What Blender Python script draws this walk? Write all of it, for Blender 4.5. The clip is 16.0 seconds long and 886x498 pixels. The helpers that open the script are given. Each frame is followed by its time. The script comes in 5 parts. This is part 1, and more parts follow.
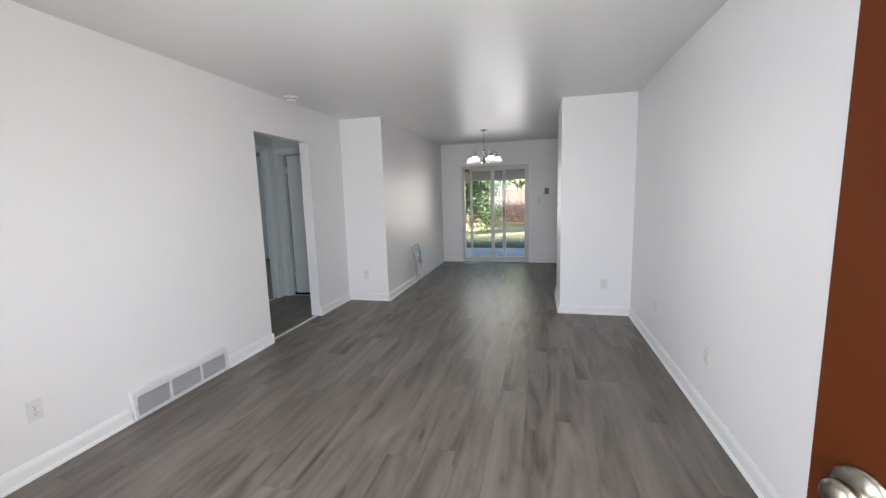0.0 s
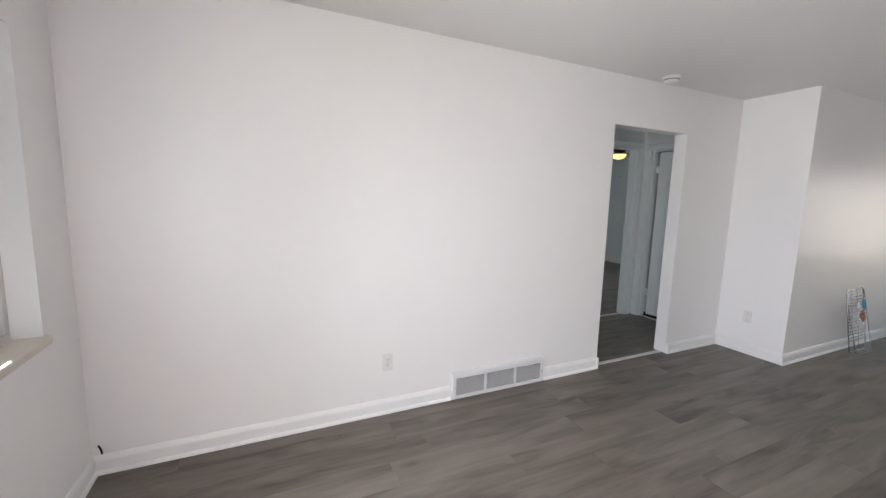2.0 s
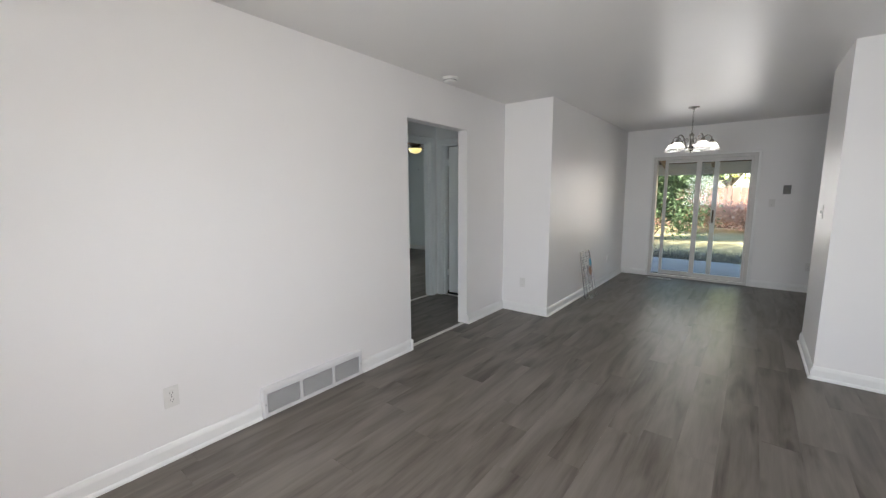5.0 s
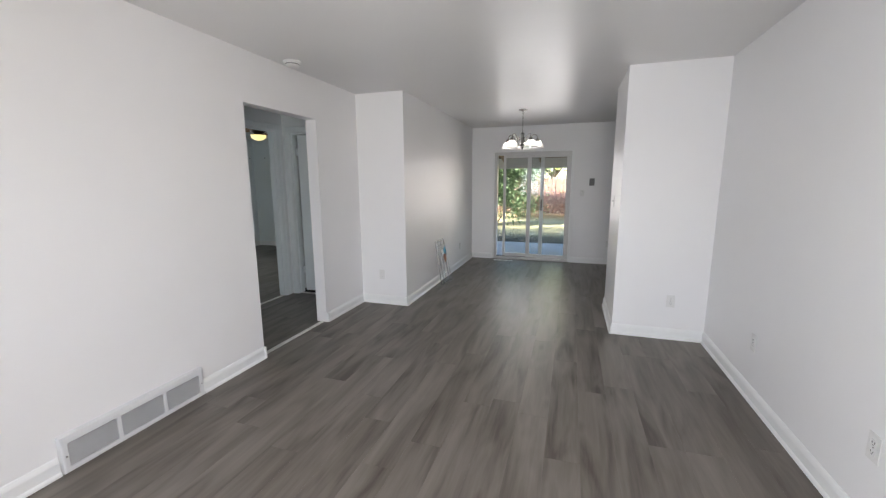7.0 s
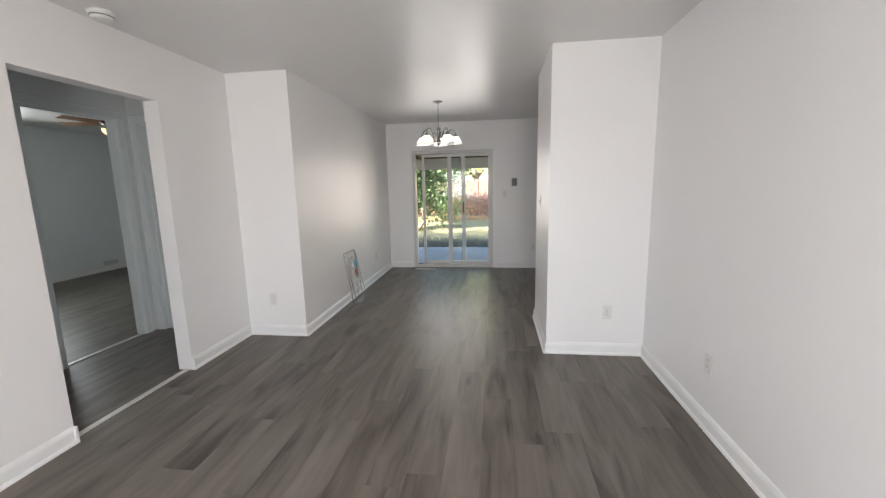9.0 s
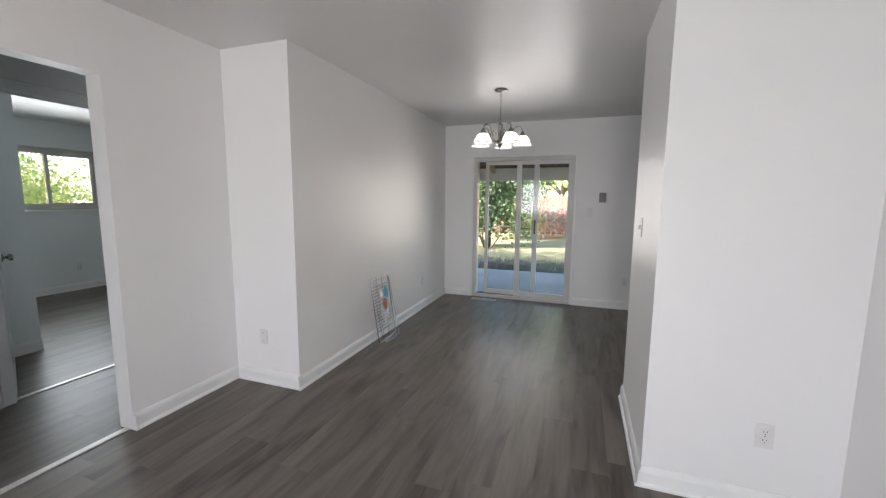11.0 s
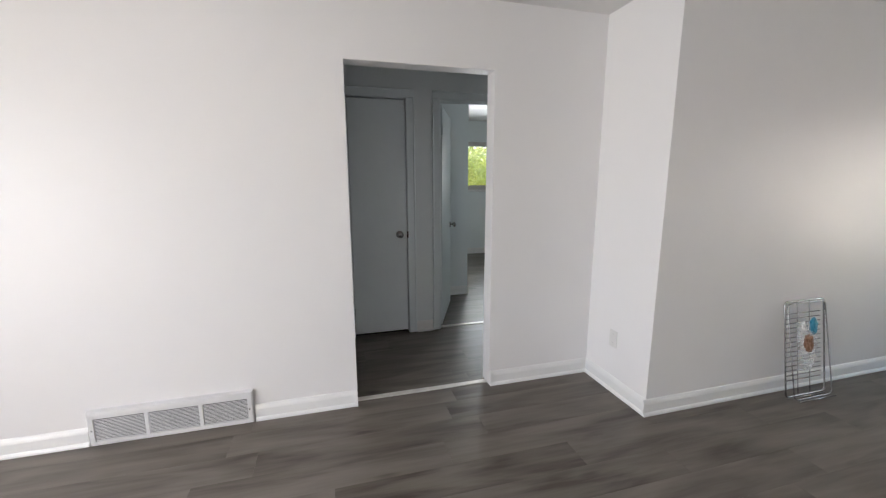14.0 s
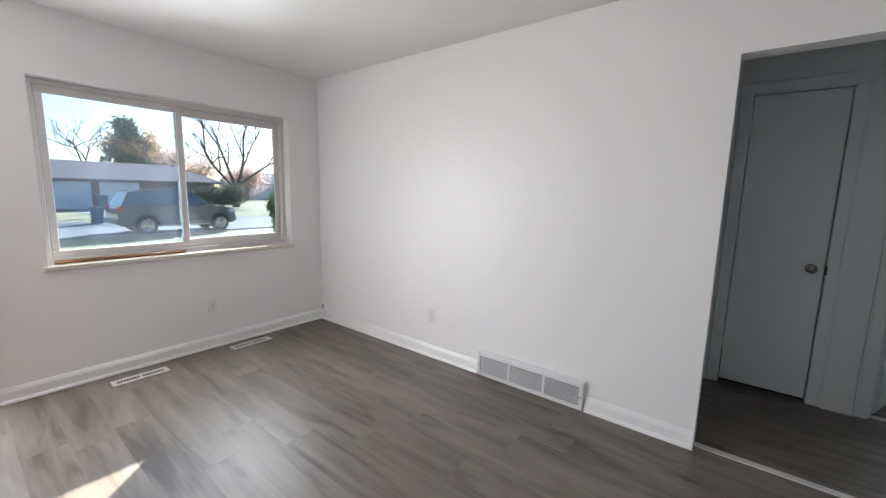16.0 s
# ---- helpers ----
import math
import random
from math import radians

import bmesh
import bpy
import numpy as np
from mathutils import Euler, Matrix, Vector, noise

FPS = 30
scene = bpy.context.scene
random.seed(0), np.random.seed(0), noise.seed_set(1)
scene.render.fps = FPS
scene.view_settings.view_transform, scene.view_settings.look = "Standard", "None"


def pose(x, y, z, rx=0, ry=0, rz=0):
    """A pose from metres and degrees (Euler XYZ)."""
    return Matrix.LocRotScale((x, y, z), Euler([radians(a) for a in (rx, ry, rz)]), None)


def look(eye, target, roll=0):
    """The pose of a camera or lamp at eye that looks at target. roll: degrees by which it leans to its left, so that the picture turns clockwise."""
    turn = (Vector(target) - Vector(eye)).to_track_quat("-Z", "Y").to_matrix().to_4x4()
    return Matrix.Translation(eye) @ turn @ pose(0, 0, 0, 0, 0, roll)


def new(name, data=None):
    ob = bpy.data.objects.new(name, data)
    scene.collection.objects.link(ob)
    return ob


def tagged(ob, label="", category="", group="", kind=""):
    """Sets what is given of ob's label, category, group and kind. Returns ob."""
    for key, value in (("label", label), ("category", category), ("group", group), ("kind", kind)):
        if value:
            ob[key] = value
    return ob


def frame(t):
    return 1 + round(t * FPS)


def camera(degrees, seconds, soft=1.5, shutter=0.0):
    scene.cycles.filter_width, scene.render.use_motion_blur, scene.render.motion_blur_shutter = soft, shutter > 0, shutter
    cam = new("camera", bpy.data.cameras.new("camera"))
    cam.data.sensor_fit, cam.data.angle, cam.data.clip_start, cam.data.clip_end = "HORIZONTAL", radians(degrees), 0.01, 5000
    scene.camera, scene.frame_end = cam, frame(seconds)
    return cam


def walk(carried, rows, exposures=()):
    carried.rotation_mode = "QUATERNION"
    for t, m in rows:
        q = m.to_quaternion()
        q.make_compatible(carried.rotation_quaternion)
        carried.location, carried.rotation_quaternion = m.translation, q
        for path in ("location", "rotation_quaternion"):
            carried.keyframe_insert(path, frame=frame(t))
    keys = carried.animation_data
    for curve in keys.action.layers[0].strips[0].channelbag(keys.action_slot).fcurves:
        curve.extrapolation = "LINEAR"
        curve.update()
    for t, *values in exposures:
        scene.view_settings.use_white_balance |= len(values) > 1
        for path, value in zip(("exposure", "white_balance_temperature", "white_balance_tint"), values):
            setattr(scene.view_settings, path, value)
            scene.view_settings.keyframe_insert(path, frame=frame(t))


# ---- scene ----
cam = camera(97.0, 16.0, soft=1.3)
PATH = [
    (0, (-0.036, 2.059, 1.414), (-0.511, 3.983, 1.142), -1.6),
    (0.5, (-0.108, 2.356, 1.414), (-0.855, 4.198, 1.183), 0.7),
    (1, (-0.171, 2.535, 1.426), (-1.311, 4.156, 1.16), 1.1),
    (1.5, (-0.222, 2.659, 1.433), (-1.805, 3.851, 1.164), 1.4),
    (2, (-0.237, 2.697, 1.44), (-2.036, 3.532, 1.176), 1.5),
    (2.5, (-0.27, 2.686, 1.446), (-2.1, 3.452, 1.19), 1.7),
    (3, (-0.276, 2.692, 1.443), (-2.055, 3.57, 1.189), 1.5),
    (3.5, (-0.287, 2.701, 1.448), (-1.961, 3.76, 1.178), 1.0),
    (4, (-0.278, 2.726, 1.436), (-1.81, 3.98, 1.154), 0.5),
    (4.5, (-0.268, 2.755, 1.412), (-1.647, 4.177, 1.135), -0.0),
    (7, (-0.226, 2.809, 1.446), (-0.835, 4.685, 1.111), -0.3),
    (7.5, (-0.242, 2.831, 1.431), (-0.708, 4.746, 1.095), -0.4),
    (8, (-0.246, 2.968, 1.418), (-0.61, 4.905, 1.078), -0.9),
    (8.5, (-0.247, 3.242, 1.417), (-0.501, 5.197, 1.082), -1.3),
    (10.8, (-0.112, 4.6, 1.383), (-0.599, 6.525, 1.142), 0.3),
    (11, (-0.13, 4.724, 1.396), (-0.79, 6.596, 1.146), 0.5),
    (11.5, (-0.231, 4.839, 1.418), (-1.331, 6.489, 1.159), 0.8),
    (12, (-0.222, 4.894, 1.439), (-1.669, 6.253, 1.195), 0.9),
    (12.5, (-0.147, 4.958, 1.449), (-1.819, 6.025, 1.191), 0.4),
    (13, (-0.126, 4.954, 1.429), (-1.909, 5.812, 1.135), -0.6),
    (13.5, (-0.142, 5.027, 1.41), (-1.982, 5.735, 1.075), -1.1),
    (14, (-0.272, 5.209, 1.412), (-2.168, 5.736, 1.058), -0.1),
    (14.5, (-0.36, 5.288, 1.408), (-2.336, 5.28, 1.099), 0.9),
    (15, (-0.325, 5.368, 1.415), (-2.211, 4.78, 1.102), 1.1),
    (15.5, (-0.248, 5.431, 1.396), (-1.961, 4.443, 1.098), 1.0),
    (16, (-0.186, 5.415, 1.371), (-1.746, 4.197, 1.083), 1.3),
]
EXPOSURES = [(0.0, 3.22, 6320, 10.5), (0.5, 3.12, 6900, 12.5), (1.0, 3.22, 6600, 12), (2.0, 3.3, 6450, 12), (2.5, 3.06, 6480, 11.5), (3.0, 3.16, 6430, 11), (3.5, 3.34, 6350, 10.5), (4.0, 3.12, 6420, 10.5), (4.5, 3.06, 6500, 9.5),
             (7.0, 3.25, 6430, 11), (8.0, 3.24, 6600, 11.5), (8.5, 3.42, 6750, 11.5), (11.0, 3.32, 6500, 12), (11.5, 3.38, 6750, 12.5), (12.0, 3.42, 6760, 12.5), (12.5, 3.38, 6600, 12), (13.0, 3.43, 6560, 11.5), (14.0, 3.47, 6560, 11.5), (14.5, 3.45, 6650, 12), (15.2, 3.38, 6430, 10.5), (16.0, 3.1, 6350, 10.5)]
walk(cam, [(t, look(eye, target, roll)) for t, eye, target, roll in PATH], EXPOSURES)

# ---- light ----
SUN_TO = Vector((-1.589, -1.490, 1.0)).normalized()
world = bpy.data.worlds.new("sky")
scene.world = world
world.use_nodes = True
wn = world.node_tree
sky = wn.nodes.new("ShaderNodeTexSky")
sky.sky_type, sky.sun_disc = "NISHITA", False
sky.sun_elevation, sky.sun_rotation = math.asin(SUN_TO.z), math.atan2(SUN_TO.x, SUN_TO.y)
wn.links.new(sky.outputs["Color"], wn.nodes["Background"].inputs["Color"])
wn.nodes["Background"].inputs["Strength"].default_value = 0.07
sun = new("sun", bpy.data.lights.new("sun", "SUN"))
sun.data.energy, sun.data.angle, sun.data.color = 5.0, radians(0.6), (1.0, 0.93, 0.82)
sun.matrix_world = look(SUN_TO * 50, (0, 0, 0))


def daylight(name, eye, target, w, h, watts, colour, spread=180):
    lamp = new(name, bpy.data.lights.new(name, "AREA"))
    lamp.data.shape, lamp.data.size, lamp.data.size_y = "RECTANGLE", w, h
    lamp.data.energy, lamp.data.color, lamp.data.spread = watts, colour, radians(spread)
    lamp.matrix_world = look(eye, target)
    return lamp


daylight("front_doorway_daylight", (0.25, 1.80, 1.10), (-1.5, 4.2, 0.6), 0.86, 1.9, 5.8, (0.975, 0.965, 1.02), 175)
daylight("front_window_daylight", (-1.44, 1.77, 1.44), (0.6, 5.0, 0.5), 1.5, 1.0, 4.6, (0.90, 0.94, 1.0), 140)
daylight("patio_door_daylight", (-0.93, 10.165, 1.33), (-0.93, 6.0, 1.65), 1.2, 1.15, 0.68, (1.0, 0.96, 0.96), 105)
daylight("bedroom_window_daylight", (-7.22, 8.19, 1.64), (-4.0, 7.5, 1.5), 1.15, 0.78, 1.6, (0.90, 0.96, 1.0), 120)

# ---- materials ----


def mat(name, base=(0.8, 0.8, 0.8), rough=0.5, metal=0.0, emit=None, power=0.0, spec=0.5):
    m = bpy.data.materials.new(name)
    m.use_nodes = True
    b = m.node_tree.nodes["Principled BSDF"]
    b.inputs["Base Color"].default_value = (*base, 1)
    b.inputs["Roughness"].default_value, b.inputs["Metallic"].default_value = rough, metal
    b.inputs["Specular IOR Level"].default_value = spec
    if emit:
        b.inputs["Emission Color"].default_value, b.inputs["Emission Strength"].default_value = (*emit, 1), power
    return m


def nd(m, kind, **values):
    n = m.node_tree.nodes.new(kind)
    for key, v in values.items():
        n.inputs[key.replace("_", " ")].default_value = v
    return n


def bsdf(m):
    return m.node_tree.nodes["Principled BSDF"]


def coords(m, scale, rot=(0, 0, 0)):
    tc = m.node_tree.nodes.new("ShaderNodeTexCoord")
    geo = m.node_tree.nodes.new("ShaderNodeNewGeometry")
    mp = m.node_tree.nodes.new("ShaderNodeMapping")
    mp.inputs["Scale"].default_value, mp.inputs["Rotation"].default_value = scale, rot
    m.node_tree.links.new(geo.outputs["Position"], mp.inputs["Vector"])
    m.node_tree.nodes.remove(tc)
    return mp


def ramp(m, stops):
    r = m.node_tree.nodes.new("ShaderNodeValToRGB")
    while len(r.color_ramp.elements) < len(stops):
        r.color_ramp.elements.new(0.5)
    for e, (p, c) in zip(r.color_ramp.elements, stops):
        e.position, e.color = p, (*c, 1)
    return r


def varied(m, stops, scale=(3, 3, 3), detail=6.0, bump=0.0, bump_scale=None, dist=0.002, rough=None):
    """Colour by noise through a ramp, with fine relief from a second, finer noise."""
    L = m.node_tree.links
    n = nd(m, "ShaderNodeTexNoise", Scale=1.0, Detail=detail, Roughness=0.6)
    L.new(coords(m, scale).outputs["Vector"], n.inputs["Vector"])
    r = ramp(m, stops)
    L.new(n.outputs["Fac"], r.inputs["Fac"])
    L.new(r.outputs["Color"], bsdf(m).inputs["Base Color"])
    if bump:
        n2 = nd(m, "ShaderNodeTexNoise", Scale=1.0, Detail=3.0)
        L.new(coords(m, bump_scale or scale).outputs["Vector"], n2.inputs["Vector"])
        b = nd(m, "ShaderNodeBump", Strength=bump, Distance=dist)
        L.new(n2.outputs["Fac"], b.inputs["Height"])
        L.new(b.outputs["Normal"], bsdf(m).inputs["Normal"])
    if rough:
        mr = nd(m, "ShaderNodeMapRange", To_Min=rough[0], To_Max=rough[1])
        L.new(n.outputs["Fac"], mr.inputs["Value"])
        L.new(mr.outputs["Result"], bsdf(m).inputs["Roughness"])
    return m


wall_paint = varied(mat("satin_white_wall_paint", rough=0.42, spec=0.44), [(0.3, (0.835, 0.823, 0.819)), (0.7, (0.862, 0.850, 0.846))],
                    (0.9, 0.9, 0.9), 5, 0.10, (120, 120, 120), 0.0015, (0.36, 0.46))
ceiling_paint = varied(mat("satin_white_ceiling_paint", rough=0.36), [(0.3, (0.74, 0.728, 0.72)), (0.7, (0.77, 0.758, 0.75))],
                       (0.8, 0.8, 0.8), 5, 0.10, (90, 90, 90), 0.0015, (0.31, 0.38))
# white paint with the hall's cool daylight mixed into its colour
hall_paint = varied(mat("cool_light_white_wall_paint", rough=0.45), [(0.3, (0.81, 0.855, 0.866)), (0.7, (0.835, 0.88, 0.89))],
                    (1, 1, 1), 5, 0.08, (120, 120, 120), 0.0015)
trim_paint = varied(mat("gloss_white_trim_paint", rough=0.3), [(0.3, (0.82, 0.82, 0.81)), (0.7, (0.86, 0.86, 0.85))], (4, 4, 4), 4, 0.05, (60, 60, 60), 0.001)
# hall doors, casings and jambs: white, tinted towards the same cool light
door_paint = varied(mat("cool_light_white_door_paint", rough=0.55, spec=0.3), [(0.3, (0.81, 0.87, 0.885)), (0.7, (0.835, 0.892, 0.905))], (2, 2, 2), 4, 0.06, (80, 80, 30), 0.001)
vinyl = varied(mat("white_vinyl_frame", rough=0.35), [(0.3, (0.60, 0.585, 0.565)), (0.7, (0.66, 0.645, 0.625))], (5, 5, 5))
vinyl_white = varied(mat("white_enamelled_metal", rough=0.35), [(0.3, (0.68, 0.68, 0.68)), (0.7, (0.74, 0.74, 0.74))], (6, 6, 6))
sill_paint = varied(mat("cream_sill_paint", rough=0.45), [(0.3, (0.60, 0.56, 0.48)), (0.7, (0.68, 0.64, 0.56))], (6, 6, 6), 5, 0.08, (60, 60, 60), 0.001)
plastic_white = varied(mat("white_plastic", rough=0.35), [(0.3, (0.74, 0.73, 0.71)), (0.7, (0.78, 0.77, 0.75))], (20, 20, 20))
plastic_grey = varied(mat("grey_plastic", rough=0.45), [(0.3, (0.17, 0.165, 0.16)), (0.7, (0.2, 0.195, 0.19))], (30, 30, 30))
dark = varied(mat("dark_void", rough=0.8), [(0.3, (0.012, 0.012, 0.012)), (0.7, (0.02, 0.02, 0.02))], (10, 10, 10))
nickel = varied(mat("brushed_nickel", rough=0.22, metal=1.0), [(0.3, (0.34, 0.33, 0.31)), (0.7, (0.42, 0.41, 0.385))], (60, 60, 60))
worn_nickel = varied(mat("worn_nickel", rough=0.3, metal=1.0), [(0.3, (0.20, 0.18, 0.15)), (0.7, (0.36, 0.33, 0.28))], (50, 50, 50))
bronze = varied(mat("dark_bronze", rough=0.35, metal=0.8), [(0.3, (0.05, 0.035, 0.025)), (0.7, (0.08, 0.055, 0.04))], (40, 40, 40))
wire_steel = varied(mat("chromed_wire", rough=0.22, metal=1.0), [(0.3, (0.30, 0.30, 0.305)), (0.7, (0.46, 0.46, 0.465))], (80, 80, 80))
brown_door = varied(mat("red_brown_painted_door", rough=0.42, spec=0.12), [(0.25, (0.034, 0.0075, 0.0015)), (0.75, (0.046, 0.0105, 0.0025))], (3, 3, 0.8), 6, 0.1, (120, 120, 8), 0.001, (0.32, 0.5))
brass = varied(mat("worn_brass", rough=0.25, metal=1.0), [(0.3, (0.52, 0.44, 0.30)), (0.7, (0.68, 0.60, 0.44))], (50, 50, 50))
shade_glass = mat("lit_frosted_glass", (0.85, 0.85, 0.84), 0.3, emit=(1.0, 0.96, 0.92), power=0.02)
bulb_glow = mat("lit_bulb", (0.9, 0.9, 0.9), 0.4, emit=(1.0, 0.95, 0.88), power=3.2)
fan_glass = mat("lit_amber_glass", (0.9, 0.8, 0.5), 0.4, emit=(1.0, 0.78, 0.30), power=0.12)
threshold_metal = varied(mat("pale_threshold_strip", rough=0.35, metal=0.3), [(0.3, (0.66, 0.64, 0.60)), (0.7, (0.84, 0.82, 0.78))], (15, 15, 15))
dowel_wood = varied(mat("stained_wood", rough=0.5), [(0.3, (0.16, 0.075, 0.03)), (0.7, (0.28, 0.14, 0.06))], (3, 60, 60))
stick_pale = varied(mat("bare_wood", rough=0.6), [(0.3, (0.34, 0.22, 0.12)), (0.7, (0.44, 0.30, 0.17))], (3, 60, 60))
concrete = varied(mat("patio_concrete", rough=0.85), [(0.3, (0.27, 0.27, 0.27)), (0.7, (0.36, 0.355, 0.35))], (1.5, 1.5, 1.5), 8, 0.3, (40, 40, 40), 0.003)
asphalt = varied(mat("road_asphalt", rough=0.9), [(0.3, (0.17, 0.17, 0.175)), (0.7, (0.25, 0.25, 0.255))], (2, 2, 2), 8, 0.3, (60, 60, 60), 0.004)
lawn_mat = varied(mat("dry_autumn_lawn", rough=0.95), [(0.25, (0.27, 0.235, 0.11)), (0.5, (0.38, 0.33, 0.175)), (0.75, (0.47, 0.41, 0.25))], (0.7, 0.7, 0.7), 10, 0.6, (30, 30, 30), 0.02)
front_lawn_mat = varied(mat("front_lawn", rough=0.95), [(0.25, (0.26, 0.26, 0.12)), (0.5, (0.38, 0.35, 0.19)), (0.75, (0.47, 0.41, 0.25))], (0.7, 0.7, 0.7), 10, 0.6, (30, 30, 30), 0.02)
patio_wood = varied(mat("stained_patio_timber", rough=0.7), [(0.3, (0.12, 0.065, 0.035)), (0.7, (0.22, 0.13, 0.075))], (20, 2, 20), 6, 0.2, (60, 8, 60), 0.002)
fence_wood = varied(mat("red_cedar_fence", rough=0.8), [(0.3, (0.13, 0.068, 0.052)), (0.7, (0.19, 0.104, 0.082))], (8, 8, 1), 6, 0.2, (60, 60, 5), 0.002)
shingle = varied(mat("grey_roof_shingle", rough=0.9), [(0.3, (0.19, 0.175, 0.17)), (0.7, (0.27, 0.25, 0.245))], (1.5, 1.5, 6), 8, 0.4, (6, 30, 30), 0.01)
slat_grey = varied(mat("grey_enamel_slats", rough=0.4), [(0.3, (0.55, 0.55, 0.555)), (0.7, (0.61, 0.61, 0.615))], (8, 8, 8))
beam_paint = varied(mat("beige_beam_paint", rough=0.7), [(0.3, (0.50, 0.46, 0.41)), (0.7, (0.58, 0.54, 0.48))], (2, 2, 6), 5, 0.1, (40, 40, 40), 0.002)
pane_glass = mat("window_glass", (1, 1, 1), 0.0)
dim_glass = mat("dimmed_hazy_window_glass", (1, 1, 1), 0.0)


def make_glass(m, tint, haze=0.0):
    """Clear pane: mostly see-through, with a Fresnel gloss and, where asked for, a film that adds haze."""
    t = m.node_tree
    t.nodes.remove(bsdf(m))
    tr, gl, mix = t.nodes.new("ShaderNodeBsdfTransparent"), t.nodes.new("ShaderNodeBsdfGlossy"), t.nodes.new("ShaderNodeMixShader")
    tr.inputs["Color"].default_value = (*tint, 1)
    gl.inputs["Roughness"].default_value = 0.015
    fr = t.nodes.new("ShaderNodeFresnel")
    fr.inputs["IOR"].default_value = 1.28
    t.links.new(fr.outputs["Fac"], mix.inputs["Fac"])
    t.links.new(gl.outputs["BSDF"], mix.inputs[2])
    through_ = tr.outputs["BSDF"]
    if haze:
        film, mx = t.nodes.new("ShaderNodeBsdfTranslucent"), t.nodes.new("ShaderNodeMixShader")
        film.inputs["Color"].default_value = (0.75, 0.85, 1.0, 1)
        n = nd(m, "ShaderNodeTexNoise", Scale=1.0, Detail=5.0)
        t.links.new(coords(m, (5, 5, 2.5)).outputs["Vector"], n.inputs["Vector"])
        mr = nd(m, "ShaderNodeMapRange", From_Min=0.3, From_Max=0.7, To_Min=haze * 0.4, To_Max=haze * 1.6)
        t.links.new(n.outputs["Fac"], mr.inputs["Value"])
        t.links.new(mr.outputs["Result"], mx.inputs["Fac"])
        t.links.new(through_, mx.inputs[1])
        t.links.new(film.outputs["BSDF"], mx.inputs[2])
        through_ = mx.outputs["Shader"]
    t.links.new(through_, mix.inputs[1])
    t.links.new(mix.outputs["Shader"], t.nodes["Material Output"].inputs["Surface"])


make_glass(pane_glass, (0.93, 0.95, 0.95))
# the tint dims the bright view outdoors, the film lays haze over it
make_glass(dim_glass, (0.47, 0.53, 0.60), 0.010)


def plank_material(name):
    """Grey-brown vinyl plank: tone by piece, long soft grain patches, fine streaks, a few dark knots, slight sheen."""
    m = mat(name, rough=0.38, spec=0.36)
    L, N = m.node_tree.links, m.node_tree.nodes
    info = N.new("ShaderNodeObjectInfo")
    comb = N.new("ShaderNodeCombineXYZ")
    for s in ("X", "Y"):
        L.new(info.outputs["Random"], comb.inputs[s])

    def shifted(scale):
        add = N.new("ShaderNodeVectorMath")
        add.operation = "MULTIPLY_ADD"
        add.inputs[1].default_value = (37.0, 91.0, 0.0)
        L.new(comb.outputs["Vector"], add.inputs[0])
        L.new(coords(m, scale).outputs["Vector"], add.inputs[2])
        return add.outputs["Vector"]

    def math_node(op, a, b):
        n = N.new("ShaderNodeMath")
        n.operation = op
        for k, v in enumerate((a, b)):
            if isinstance(v, float):
                n.inputs[k].default_value = v
            else:
                L.new(v, n.inputs[k])
        return n.outputs["Value"]

    patch = nd(m, "ShaderNodeTexNoise", Scale=1.0, Detail=2.5, Roughness=0.5, Distortion=0.9)
    L.new(shifted((8.0, 1.3, 1.0)), patch.inputs["Vector"])
    streak = nd(m, "ShaderNodeTexNoise", Scale=1.0, Detail=4.0, Roughness=0.55, Distortion=0.3)
    L.new(shifted((42.0, 2.2, 1.0)), streak.inputs["Vector"])
    fine = nd(m, "ShaderNodeTexNoise", Scale=1.0, Detail=4.0, Roughness=0.65)
    L.new(shifted((150.0, 9.0, 1.0)), fine.inputs["Vector"])
    knots = nd(m, "ShaderNodeTexVoronoi", Scale=1.0, Randomness=1.0)
    L.new(shifted((5.2, 1.6, 1.0)), knots.inputs["Vector"])
    knot = nd(m, "ShaderNodeMapRange", From_Min=0.03, From_Max=0.13, To_Min=1.0, To_Max=0.0)
    L.new(knots.outputs["Distance"], knot.inputs["Value"])
    v = math_node("ADD", math_node("MULTIPLY", patch.outputs["Fac"], 0.62), math_node("MULTIPLY", streak.outputs["Fac"], 0.22))
    v = math_node("ADD", v, math_node("MULTIPLY", fine.outputs["Fac"], 0.10))
    v = math_node("ADD", v, math_node("MULTIPLY", info.outputs["Random"], 0.085))
    v = math_node("SUBTRACT", v, math_node("MULTIPLY", knot.outputs["Result"], 0.13))
    r = ramp(m, [(0.35, (0.070, 0.057, 0.045)), (0.44, (0.117, 0.100, 0.083)), (0.53, (0.154, 0.134, 0.113)), (0.67, (0.200, 0.177, 0.152))])
    L.new(v, r.inputs["Fac"])
    L.new(r.outputs["Color"], bsdf(m).inputs["Base Color"])
    b = nd(m, "ShaderNodeBump", Strength=0.12, Distance=0.001)
    L.new(fine.outputs["Fac"], b.inputs["Height"])
    L.new(b.outputs["Normal"], bsdf(m).inputs["Normal"])
    mr = nd(m, "ShaderNodeMapRange", To_Min=0.32, To_Max=0.44)
    L.new(streak.outputs["Fac"], mr.inputs["Value"])
    L.new(mr.outputs["Result"], bsdf(m).inputs["Roughness"])
    return m


plank_mat = plank_material("grey_brown_vinyl_plank")

# ---- mesh helpers ----


